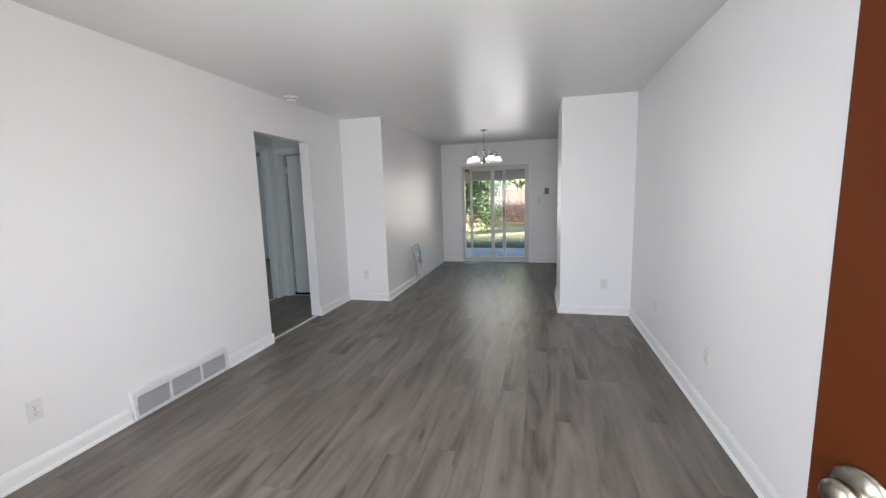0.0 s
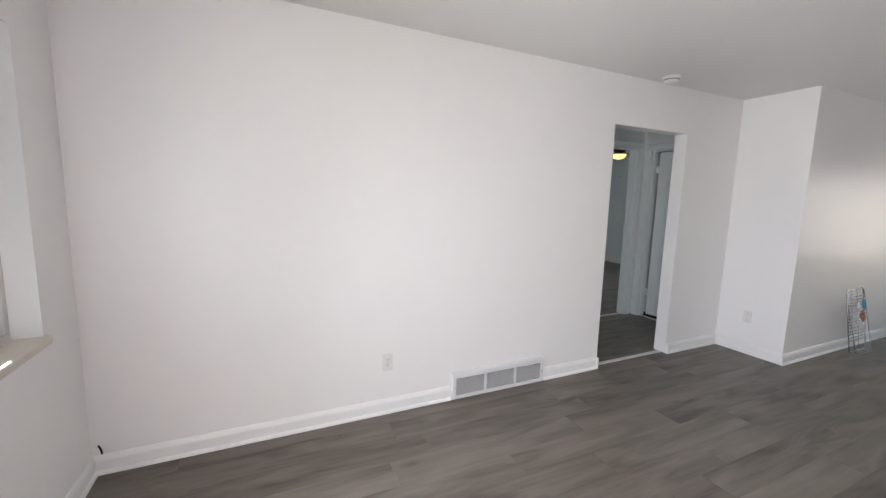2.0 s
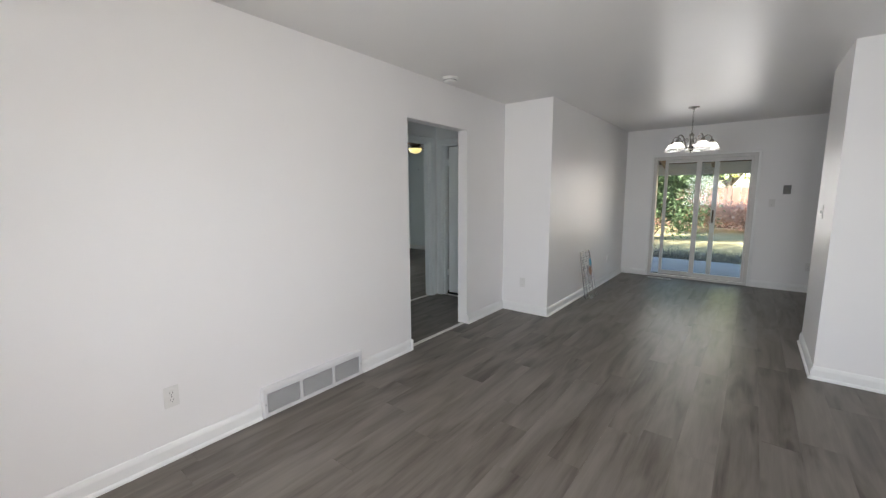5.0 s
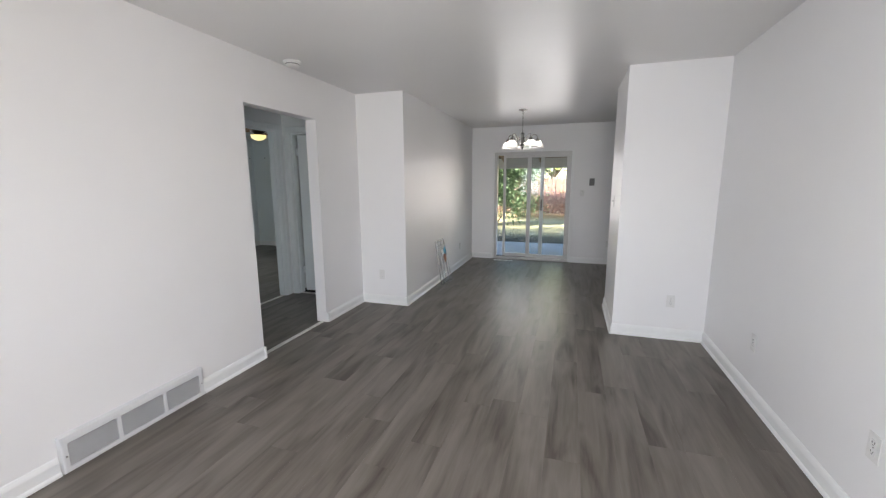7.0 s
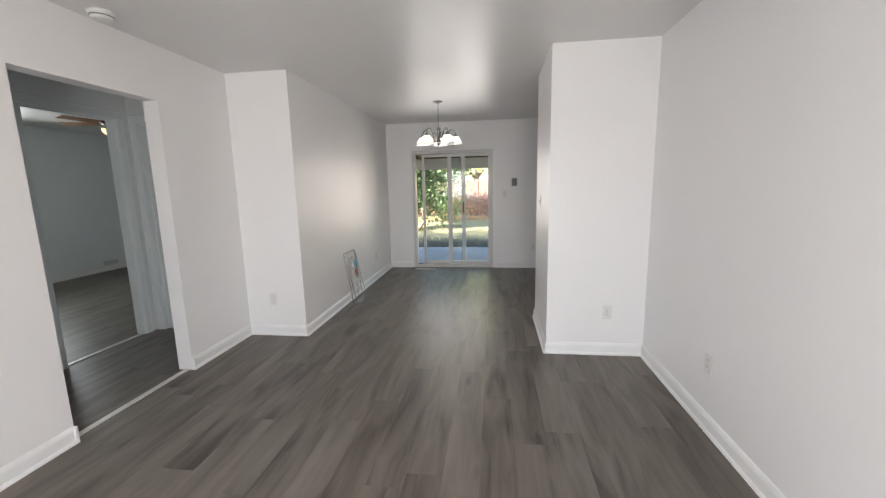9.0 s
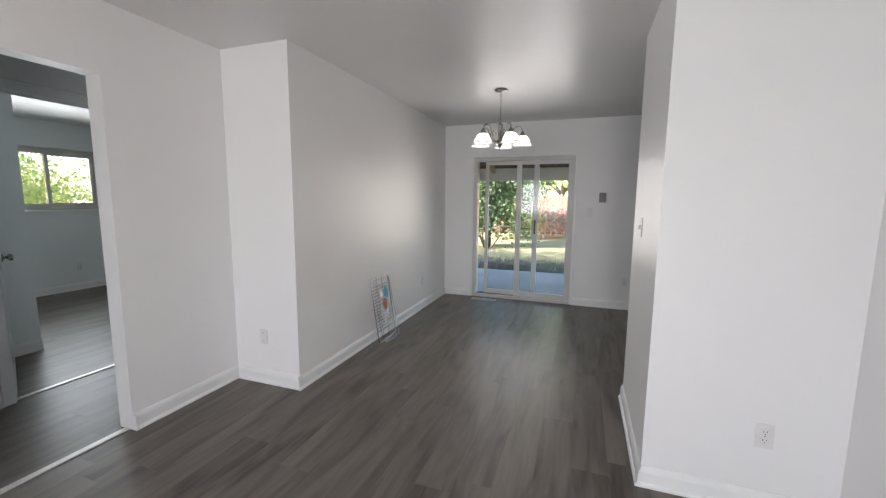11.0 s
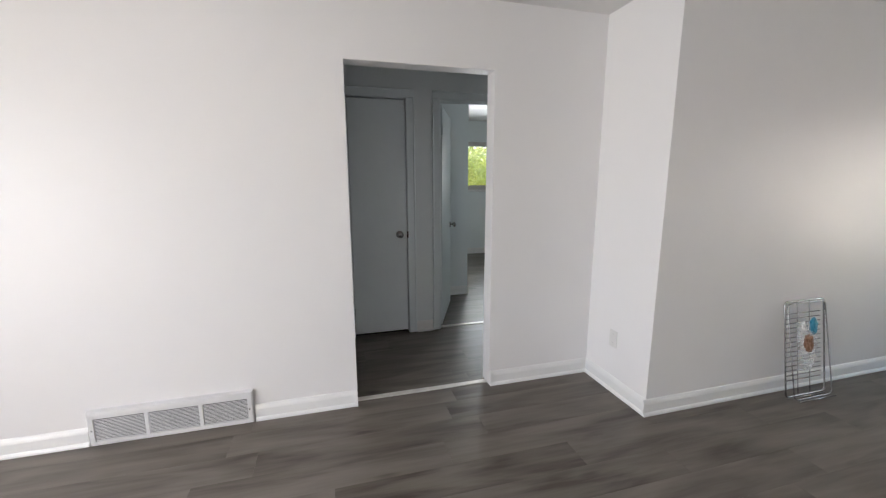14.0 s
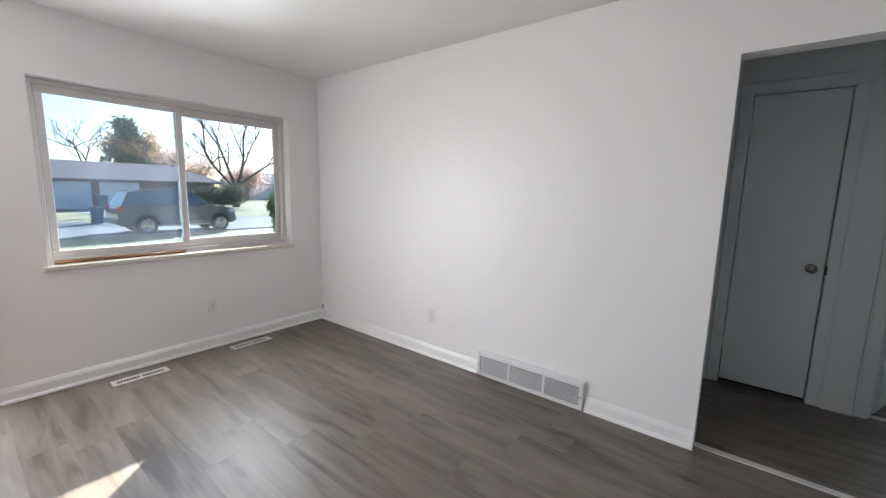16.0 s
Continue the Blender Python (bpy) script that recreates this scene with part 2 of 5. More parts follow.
def part(name, bm, material, parent=None, label="", smooth=False):
    """Links a bmesh as one mesh object, under a thing or a part where one is given."""
    me = bpy.data.meshes.new(name)
    bmesh.ops.recalc_face_normals(bm, faces=bm.faces)
    bm.to_mesh(me)
    bm.free()
    me.materials.append(material)
    if smooth:
        for p in me.polygons:
            p.use_smooth = True
    ob = new(name, me)
    if parent is not None:
        ob.parent = parent
    return tagged(ob, label)


def thing(name, m, label, category, group="", kind=""):
    ob = new(name)
    ob.empty_display_size = 0.05
    ob.matrix_world = m
    return tagged(ob, label, category, group, kind)


def box(bm, x0, x1, y0, y1, z0, z1, bevel=0.0, seg=1):
    r = bmesh.ops.create_cube(bm, size=1.0, matrix=Matrix.Translation(((x0 + x1) / 2, (y0 + y1) / 2, (z0 + z1) / 2)) @ Matrix.Diagonal((x1 - x0, y1 - y0, z1 - z0, 1)))
    if bevel:
        edges = list({e for v in r["verts"] for e in v.link_edges})
        bmesh.ops.bevel(bm, geom=edges, offset=bevel, segments=seg, affect="EDGES", profile=0.6)
    return bm


def bx(*a, **k):
    return box(bmesh.new(), *a, **k)


def tube(bm, pts, r, seg=8, closed=False):
    """A round bar along a line of points."""
    pts = [Vector(p) for p in pts]
    n, rings, side = len(pts), [], None
    for i, p in enumerate(pts):
        a = pts[(i - 1) % n] if closed or i > 0 else p
        b = pts[(i + 1) % n] if closed or i < n - 1 else p
        d = (b - a).normalized()
        if side is None:
            side = d.orthogonal().normalized()
        side = (side - d * side.dot(d)).normalized()
        up = d.cross(side)
        rad = r(i / max(1, n - 1)) if callable(r) else r
        rings.append([bm.verts.new(p + (side * math.cos(2 * math.pi * k / seg) + up * math.sin(2 * math.pi * k / seg)) * rad) for k in range(seg)])
    for i in range(n if closed else n - 1):
        A, B = rings[i], rings[(i + 1) % n]
        for k in range(seg):
            bm.faces.new((A[k], A[(k + 1) % seg], B[(k + 1) % seg], B[k]))
    if not closed:
        bm.faces.new(rings[0][::-1])
        bm.faces.new(rings[-1])
    return bm


def lathe(bm, profile, seg=24, m=Matrix()):
    """Turns a profile of (radius, height) about z."""
    rings = []
    for r, z in profile:
        rings.append([bm.verts.new(m @ Vector((max(r, 0.0004) * math.cos(2 * math.pi * k / seg), max(r, 0.0004) * math.sin(2 * math.pi * k / seg), z))) for k in range(seg)])
    for A, B in zip(rings, rings[1:]):
        for k in range(seg):
            bm.faces.new((A[k], A[(k + 1) % seg], B[(k + 1) % seg], B[k]))
    return bm


def wall_mesh(axis, a0, a1, u0, u1, z0, z1, holes=()):
    """A wall with real openings: across `axis` from a0 to a1, along the other axis from u0 to u1; holes are (u0, u1, z0, z1)."""
    us = sorted({u0, u1, *[v for h in holes for v in h[:2]]})
    zs = sorted({z0, z1, *[v for h in holes for v in h[2:]]})
    solid = lambda i, j: 0 <= i < len(us) - 1 and 0 <= j < len(zs) - 1 and not any(
        h[0] <= (us[i] + us[i + 1]) / 2 <= h[1] and h[2] <= (zs[j] + zs[j + 1]) / 2 <= h[3] for h in holes)
    bm, made = bmesh.new(), {}

    def v(a, u, z):
        key = (a, u, z)
        if key not in made:
            made[key] = bm.verts.new((a, u, z) if axis == "x" else (u, a, z))
        return made[key]

    for i in range(len(us) - 1):
        for j in range(len(zs) - 1):
            if not solid(i, j):
                continue
            ua, ub, za, zb = us[i], us[i + 1], zs[j], zs[j + 1]
            for a in (a0, a1):
                bm.faces.new((v(a, ua, za), v(a, ub, za), v(a, ub, zb), v(a, ua, zb)))
            if not solid(i - 1, j):
                bm.faces.new((v(a0, ua, za), v(a1, ua, za), v(a1, ua, zb), v(a0, ua, zb)))
            if not solid(i + 1, j):
                bm.faces.new((v(a0, ub, za), v(a1, ub, za), v(a1, ub, zb), v(a0, ub, zb)))
            if not solid(i, j - 1):
                bm.faces.new((v(a0, ua, za), v(a1, ua, za), v(a1, ub, za), v(a0, ub, za)))
            if not solid(i, j + 1):
                bm.faces.new((v(a0, ua, zb), v(a1, ua, zb), v(a1, ub, zb), v(a0, ub, zb)))
    return bm


def structure(name, bm, material, label, category):
    return tagged(part(name, bm, material), label, category, kind="structure")


# ---- plan ----
XL, XD, XJ, XR = -2.615, -2.03, 0.207, 0.976
YF, YL, YR, YB = 1.88, 6.965, 6.745, 10.19
H, T = 2.44, 0.12
OP0, OP1, OPZ = 5.297, 6.19, 2.055
HX, HN, TH = -3.70, 7.02, 0.095
BX, BN, BC, BS = -7.25, 10.28, -4.75, 6.765

structure("wall_west", wall_mesh("x", XL - T, XL, YF, YL, 0, H, [(OP0, OP1, 0, OPZ)]), wall_paint, "smooth white painted wall with a plain cased-free opening", "wall")
structure("wall_west_return", bx(XL - T, XD, YL, YL + T, 0, H), wall_paint, "short white wall return beside the dining area", "wall")
structure("wall_dining_west", bx(XD - T, XD, YL + T, YB, 0, H), wall_paint, "long white satin painted dining wall", "wall")
structure("wall_north", wall_mesh("y", YB, YB + 0.16, XD - T, 3.12, 0, H, [(-1.60, -0.24, 0, 1.985)]), wall_paint, "white back wall with a patio door opening", "wall")
structure("wall_east", bx(XR, XR + T, YF, YR, 0, H), wall_paint, "long plain white painted wall", "wall")
structure("wall_east_return", bx(XJ, 3.12, YR, YR + T, 0, H), wall_paint, "white wall return between living and dining area", "wall")
structure("wall_kitchen_stub", bx(XJ, XJ + T, YR + T, 7.66, 0, H), wall_paint, "short white partition wall end", "wall")
structure("wall_kitchen_east", bx(3.0, 3.12, YR + T, YB, 0, H), wall_paint, "plain white kitchen wall", "wall")
structure("wall_south", wall_mesh("y", YF - 0.2, YF, XL - T, XR + T, 0, H, [(-2.29, -0.575, 0.835, 2.025), (-0.20, 0.72, 0, 2.05)]), wall_paint, "white front wall with a wide window", "wall")
structure("wall_hall_west", wall_mesh("x", HX - TH, HX, 4.4, HN + T, 0, H, [(5.345, 5.835, 0, 2.075), (6.135, 6.885, 0, 2.075)]), hall_paint, "white hallway wall with two doorways, coloured for cool light", "wall")
structure("wall_hall_north", wall_mesh("y", HN, HN + T, HX, XL - T, 0, H, [(-3.605, -2.895, 0, 2.06)]), hall_paint, "white hallway end wall, coloured for cool light", "wall")
structure("wall_hall_south", bx(HX, XL - T, 4.28, 4.4, 0, H), hall_paint, "plain hallway end wall", "wall")
structure("wall_bath_north", bx(HX, XD - T, 9.0, 9.12, 0, H), hall_paint, "plain wall of a side room", "wall")
structure("wall_bedroom_west", wall_mesh("x", BX - 0.16, BX, BS - T, BN, 0, H, [(7.57, 8.81, 1.20, 2.075)]), hall_paint, "pale bedroom wall with a high window", "wall")
structure("wall_bedroom_north", bx(BX - 0.16, HX, BN, BN + T, 0, H), hall_paint, "white bedroom wall, coloured for cool light", "wall")
structure("wall_bedroom_east", bx(HX - TH, HX, HN + T, BN, 0, H), hall_paint, "white bedroom wall, coloured for cool light", "wall")
structure("wall_closet_end", bx(BC - T, BC, 5.0, BS, 0, H), hall_paint, "white closet wall end in the bedroom, coloured for cool light", "wall")
structure("wall_closet_side", bx(BX, BC - T, BS - T, BS, 0, H), hall_paint, "white closet wall in the bedroom, coloured for cool light", "wall")
structure("wall_closet_south", bx(BC, HX - TH, 4.9, 5.0, 0, H), hall_paint, "plain closet wall", "wall")
structure("wall_entry_south", bx(BC, HX - TH, 5.9, 6.0, 0, H), hall_paint, "white wall beside the bedroom door, coloured for cool light", "wall")
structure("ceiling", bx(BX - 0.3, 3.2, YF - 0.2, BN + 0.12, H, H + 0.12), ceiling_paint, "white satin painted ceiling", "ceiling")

# ---- floor of planks ----
floor = structure("floor", bx(BX - 0.2, 3.2, YF - 0.2, BN + 0.12, -0.16, -0.006), dark, "grey-brown wood-look vinyl plank floor", "floor")
PW, PL = 0.182, 1.22


def plank(parent, x0, x1, y0, y1, chamfer=0.0007):
    c, z = chamfer, 0.0
    p = [(x0, y0, -0.006), (x1, y0, -0.006), (x1, y1, -0.006), (x0, y1, -0.006),
         (x0, y0, z - c), (x1, y0, z - c), (x1, y1, z - c), (x0, y1, z - c),
         (x0 + c, y0 + c, z), (x1 - c, y0 + c, z), (x1 - c, y1 - c, z), (x0 + c, y1 - c, z)]
    f = [(0, 1, 5, 4), (1, 2, 6, 5), (2, 3, 7, 6), (3, 0, 4, 7), (4, 5, 9, 8), (5, 6, 10, 9), (6, 7, 11, 10), (7, 4, 8, 11), (8, 9, 10, 11)]
    me = bpy.data.meshes.new("plank")
    me.from_pydata([(a - x0, b - y0, k) for a, b, k in p], [], f)
    me.materials.append(plank_mat)
    ob = new("plank", me)
    ob.location, ob.parent = (x0, y0, 0), parent
    return ob


def lay(parent, x0, x1, y0, y1, rng):
    x, row = x0, 0
    while x < x1 - 0.005:
        xe = min(x + PW, x1)
        y = y0 - rng.uniform(0.0, PL)
        while y < y1 - 0.005:
            a, b = max(y, y0), min(y + PL, y1)
            if b - a > 0.01 and not (xe < XD - 0.1 and a > YL + 0.1 and x0 > -2.7):
                plank(parent, x, xe, a, b)
            y += PL
        x = xe


rng = random.Random(4)

# ---- baseboards ----


def baseboard(p, q, height=0.10):
    """A moulded baseboard with a quarter-round shoe, its back on the line p to q, the room on the left of that line."""
    p, q = Vector((*p, 0)), Vector((*q, 0))
    d = (q - p).normalized()
    n = Vector((-d.y, d.x, 0))
    prof = [(0.0005, 0.0), (0.026, 0.0), (0.0255, 0.010), (0.021, 0.018), (0.015, 0.022), (0.015, height - 0.028), (0.012, height - 0.016), (0.007, height - 0.004), (0.0035, height), (0.0005, height)]
    bm = bmesh.new()
    ends = [[bm.verts.new(e + n * o + Vector((0, 0, z))) for o, z in prof] for e in (p, q)]
    k = len(prof)
    for i in range(k):
        bm.faces.new((ends[0][i], ends[0][(i + 1) % k], ends[1][(i + 1) % k], ends[1][i]))
    bm.faces.new(ends[0][::-1])
    bm.faces.new(ends[1])
    return tagged(part("baseboard", bm, trim_paint), "white painted moulded baseboard along the wall", "baseboard", kind="structure")


for a, b in [((XL, 3.885), (XL, YF)), ((XL, OP0), (XL, 4.705)), ((XL, YL), (XL, OP1)), ((XD, YL), (XL, YL)), ((XD, YB), (XD, YL - 0.026)),
             ((-1.64, YB), (XD, YB)), ((0.62, YB), (-0.20, YB)), ((XR, YF), (XR, YR)), ((XR, YR), (XJ, YR)), ((XJ, YR - 0.026), (XJ, 7.66)),
             ((XL, YF), (-0.29, YF)), ((XL - T, OP1), (XL + 0.026, OP1)), ((XL + 0.026, OP0), (XL - T, OP0)),
             ((HX, 6.062), (HX, 5.908)), ((HX, 5.27), (HX, 4.4)), ((BX, BN), (BX, BS)), ((HX - TH, BN), (BX, BN)), ((BC, BS), (BC, 6.0)), ((XL - T, 4.4), (XL - T, OP0))]:
    baseboard(a, b)

# ---- window in the front wall ----


def glazed_window(name, m, w, h, depth, label, split, glass, sash_frame=0.05):
    """A two-light sliding window in local x (width), y (towards outdoors), z up from its opening's lower left corner."""
    win = thing(name, m, label, "window", kind="structure")
    f = 0.035
    fr = bmesh.new()
    for a in ((0, w, h - f, h), (0, w, 0, f), (0, f, f, h - f), (w - f, w, f, h - f)):
        box(fr, a[0], a[1], depth, depth + 0.07, a[2], a[3], 0.003)
    part("window_frame", fr, vinyl, win, "white vinyl window frame")
    for n, (a, b, y) in enumerate(((f, split + 0.022, depth + 0.012), (split - 0.022, w - f, depth + 0.042))):
        s = sash_frame if n == 0 else sash_frame * 1.3
        sash = bmesh.new()
        for q in ((a, b, h - f - s, h - f), (a, b, f, f + s), (a, a + 0.044, f + s, h - f - s), (b - 0.044, b, f + s, h - f - s)):
            box(sash, q[0], q[1], y, y + 0.024, q[2], q[3], 0.003)
        sash_ob = part("sash", sash, vinyl, win)
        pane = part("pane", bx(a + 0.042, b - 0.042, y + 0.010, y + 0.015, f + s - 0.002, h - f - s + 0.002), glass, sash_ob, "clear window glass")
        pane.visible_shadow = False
    return win


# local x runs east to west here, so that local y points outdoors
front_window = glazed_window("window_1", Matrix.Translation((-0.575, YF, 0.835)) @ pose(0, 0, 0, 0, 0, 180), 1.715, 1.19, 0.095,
                             "wide white sliding window overlooking the street", 0.84, dim_glass)
part("window_sill", box(bmesh.new(), -0.028, 1.738, -0.022, 0.094, -0.034, 0.002, 0.011, 3), sill_paint, front_window, "cream painted wooden sill with a rounded nose")
back_window = glazed_window("window_2", Matrix.Translation((BX, 7.57, 1.20)) @ pose(0, 0, 0, 0, 0, 90), 1.24, 0.875, 0.07,
                            "white sliding bedroom window bright with foliage", 0.62, pane_glass)
part("window_sill", box(bmesh.new(), -0.03, 1.27, -0.03, 0.069, -0.03, 0.002, 0.006, 2), trim_paint, back_window, "white painted wooden sill")

stick = thing("security_stick", pose(-0.61, YF - 0.055, 0.8375), "dark stained wooden stick lying along the window sill", "stick")
part("rod", tube(bmesh.new(), [(0, 0, 0.0125), (-0.3, 0.002, 0.0125), (-0.77, 0.004, 0.0125)], 0.0125, 10), dowel_wood, stick, smooth=True)

# ---- patio door ----
PD0, PD1, PDZ = -1.60, -0.24, 1.985
patio_door = thing("door_1", pose(PD0, YB, 0), "white framed sliding glass patio door standing slightly open", "door", kind="structure")
W = PD1 - PD0
fr = bmesh.new()
for a in ((-0.036, 0.0, 0.0, PDZ + 0.03), (W, W + 0.036, 0.0, PDZ + 0.03)):
    box(fr, a[0], a[1], -0.018, 0.0, a[2], a[3], 0.003)
box(fr, -0.036, W + 0.036, -0.020, 0.0, PDZ, PDZ + 0.034, 0.003)
part("casing", fr, trim_paint, patio_door, "narrow white painted trim")
fr = bmesh.new()
box(fr, 0.0005, 0.05, 0.0, 0.13, 0.04, PDZ - 0.05, 0.003)
box(fr, W - 0.050, W - 0.0005, 0.0, 0.13, 0.04, PDZ - 0.05, 0.003)
box(fr, 0.0005, W - 0.0005, 0.0, 0.13, PDZ - 0.05, PDZ - 0.0005, 0.003)
box(fr, 0.0005, W - 0.0005, -0.012, 0.13, 0.0, 0.04, 0.003)
part("door_frame", fr, vinyl, patio_door, "white vinyl door frame")
tr = bmesh.new()
for y in (0.035, 0.085):
    box(tr, 0.05, W - 0.050, y, y + 0.006, 0.04, 0.052)
part("track", tr, nickel, patio_door, "thin metal track")


def door_panel(a, b, y, left, right, handle):
    pn = bmesh.new()
    z0, z1 = 0.046, PDZ - 0.052
    for q in ((a, a + left, z0, z1), (b - right, b, z0, z1), (a + left, b - right, z1 - 0.05, z1), (a + left, b - right, z0, z0 + 0.06)):
        box(pn, q[0], q[1], y, y + 0.034, q[2], q[3], 0.003)
    ob = part("panel", pn, vinyl, patio_door)
    g = part("pane", bx(a + left - 0.004, b - right + 0.004, y + 0.014, y + 0.020, z0 + 0.056, z1 - 0.046), pane_glass, ob, "clear door glass")
    g.visible_shadow = False
    if handle:
        hb = bmesh.new()
        box(hb, b - right + 0.018, b - right + 0.042, y - 0.028, y - 0.014, 0.93, 1.13, 0.005, 2)
        for z in (0.95, 1.10):
            box(hb, b - right + 0.024, b - right + 0.036, y - 0.016, y, z, z + 0.016)
        part("handle", hb, bronze, ob, "dark pull handle")
    return ob


door_panel(0.155, 0.895, 0.072, 0.045, 0.065, True)
door_panel(0.60, W - 0.051, 0.024, 0.068, 0.03, False)
hb = bmesh.new()
box(hb, W - 0.045, W - 0.015, -0.026, -0.012, 0.95, 1.12, 0.005, 2)
for z in (0.965, 1.09):
    box(hb, W - 0.036, W - 0.024, -0.014, 0.0, z, z + 0.016)
part("handle", hb, vinyl, patio_door, "white handle on the jamb")

# ---- front door ----
FD = thing("front_door", Matrix.Translation((0.715, 1.905, 0.012)) @ pose(0, 0, 0, 0, 0, math.degrees(math.atan2(0.87, -0.32))), "red-brown painted front door standing open", "door")
leaf = box(bmesh.new(), 0, 0.905, -0.0225, 0.0225, 0, 2.02, 0.003)
leaf_ob = part("leaf", leaf, brown_door, FD)
for side in (1,):
    kn = bmesh.new()
    lathe(kn, [(0.0004, 0.0), (0.041, 0.0), (0.041, 0.004), (0.035, 0.009), (0.016, 0.011), (0.013, 0.018), (0.020, 0.022), (0.027, 0.030), (0.027, 0.038), (0.020, 0.045), (0.0004, 0.047)], 32,
          Matrix.Translation((0.832, 0.0225 * side, 0.966)) @ pose(0, 0, 0, -90 * side))
    part("knob", kn, worn_nickel, FD, "worn nickel round knob", smooth=True)
for z in (0.2, 1.0, 1.8):
    part("hinge", tube(bmesh.new(), [(-0.006, 0.026, z), (-0.006, 0.026, z + 0.09)], 0.007, 10), brass, FD, "brass hinge", smooth=True)
fc = bmesh.new()
for q in ((-0.285, -0.20, 0.0, 2.05), (0.72, 0.805, 0.0, 2.05)):
    box(fc, q[0], q[1], YF + 0.0005, YF + 0.018, q[2], q[3], 0.004)
box(fc, -0.285, 0.805, YF + 0.0005, YF + 0.018, 2.05, 2.135, 0.004)
structure("front_door_casing", fc, trim_paint, "white painted casing round the front doorway", "trim")
structure("front_door_sill", bx(-0.2, 0.72, YF - 0.2, YF, -0.005, 0.008, 0.002), threshold_metal, "worn metal front door threshold", "threshold")

# ---- hall doors ----


def casing(name, axis, face, u0, u1, z1, sign, width=0.072, left=None, right=None):
    """A three-piece door casing: flat board with a raised back band and an eased inner edge."""
    bm = bmesh.new()
    wl, wr = (left or width), (right or width)
    pieces = ((u0 - wl, u0, 0, z1), (u1, u1 + wr, 0, z1), (u0 - wl, u1 + wr, z1 + 0.0006, z1 + width))
    bands = ((u0 - wl, u0 - wl + 0.014, 0, z1), (u1 + wr - 0.014, u1 + wr, 0, z1), (u0 - wl, u1 + wr, z1 + width - 0.014, z1 + width))
    for group, thick in ((pieces, 0.014), (bands, 0.020)):
        for a, b, c, d in group:
            lo, hi = sorted((face + 0.0005 * sign, face + thick * sign))
            if axis == "x":
                box(bm, lo, hi, a, b, c, d, 0.004)
            else:
                box(bm, a, b, lo, hi, c, d, 0.004)
    return structure(name, bm, door_paint, "white painted door casing", "trim")


def jamb(name, axis, a0, a1, u0, u1, z1, stop):
    """The lining of a doorway with a thin door stop down both sides and across the head."""
    bm = bmesh.new()
    for lo, hi, thick in ((a0, a1, 0.004), (stop, stop + 0.034, 0.014)):
        for q in ((u0 + 0.0005, u0 + thick, 0.0, z1 - thick), (u1 - thick, u1 - 0.0005, 0.0, z1 - thick), (u0 + 0.0005, u1 - 0.0005, z1 - thick, z1 - 0.0005)):
            if axis == "x":
                box(bm, lo, hi, q[0], q[1], q[2], q[3], 0.0015)
            else:
                box(bm, q[0], q[1], lo, hi, q[2], q[3], 0.0015)
    return structure(name, bm, door_paint, "white painted door jamb with a stop", "trim")


casing("closet_casing", "x", HX, 5.345, 5.835, 2.08, 1)
casing("bedroom_casing", "x", HX, 6.135, 6.885, 2.08, 1)
casing("bedroom_casing_inner", "x", HX - TH, 6.135, 6.885, 2.08, -1, left=0.05)
casing("bath_casing", "y", HN, -3.605, -2.895, 2.06, -1, left=0.068)
jamb("bedroom_jamb", "x", HX - TH, HX, 6.135, 6.885, 2.075, HX - TH + 0.042)
jamb("bath_jamb", "y", HN, HN + T, -3.605, -2.895, 2.06, HN + 0.035)


def knob_set(parent, m, material):
    rose = part("rose", lathe(bmesh.new(), [(0.0004, 0), (0.032, 0), (0.032, 0.004), (0.026, 0.009), (0.0004, 0.010)], 24, m), material, parent, smooth=True)
    part("knob", lathe(bmesh.new(), [(0.011, 0.008), (0.011, 0.028), (0.021, 0.034), (0.0275, 0.044), (0.027, 0.054), (0.019, 0.062), (0.0004, 0.064)], 24, m), material, rose, "round satin nickel knob", smooth=True)
    return rose


def slab_door(name, m, w, h, label, knob_x, faces=(1,), material=None, plates=False):
    """A flush door: local x from the hinge along the leaf, local y its thickness."""
    d = thing(name, m, label, "door")
    part("leaf", box(bmesh.new(), 0.0, w, -0.0175, 0.0175, 0, h, 0.0025), material or door_paint, d)
    for s in faces:
        knob_set(d, Matrix.Translation((knob_x, 0.0175 * s, 0.90)) @ pose(0, 0, 0, -90 * s), nickel)
    for z in (0.24, h - 0.25):
        if plates:
            part("hinge_plate", box(bmesh.new(), -0.030, 0.004, -0.019, -0.0165, z - 0.002, z + 0.087, 0.0008), door_paint, d, "painted hinge leaf")
        part("hinge", tube(bmesh.new(), [(-0.001, 0.020 * faces[0], z), (-0.001, 0.020 * faces[0], z + 0.085)], 0.0055, 8), door_paint, d, "painted hinge", smooth=True)
    return d


# closet door, shut: hinge at low y, leaf along +y, its face to the hall
slab_door("closet_door", Matrix.Translation((HX - 0.034, 5.350, 0.022)) @ pose(0, 0, 0, 0, 0, 90), 0.480, 2.045, "flush white closet door, shut, with a round nickel knob", 0.415, (-1,))
part("strike_plate", bx(HX - 0.016, HX + 0.0165, 5.8315, 5.8395, 0.890, 0.950, 0.002), bronze, tagged(new("strike"), "dark metal strike plate on the door casing", "strike plate"))
slab_door("bedroom_door", Matrix.Translation((HX - TH + 0.015, 6.157, 0.012)) @ pose(0, 0, 0, 0, 0, math.degrees(math.atan2(0.30, -0.72))), 0.76, 2.03, "flush white bedroom door standing open", 0.695, (-1, 1))
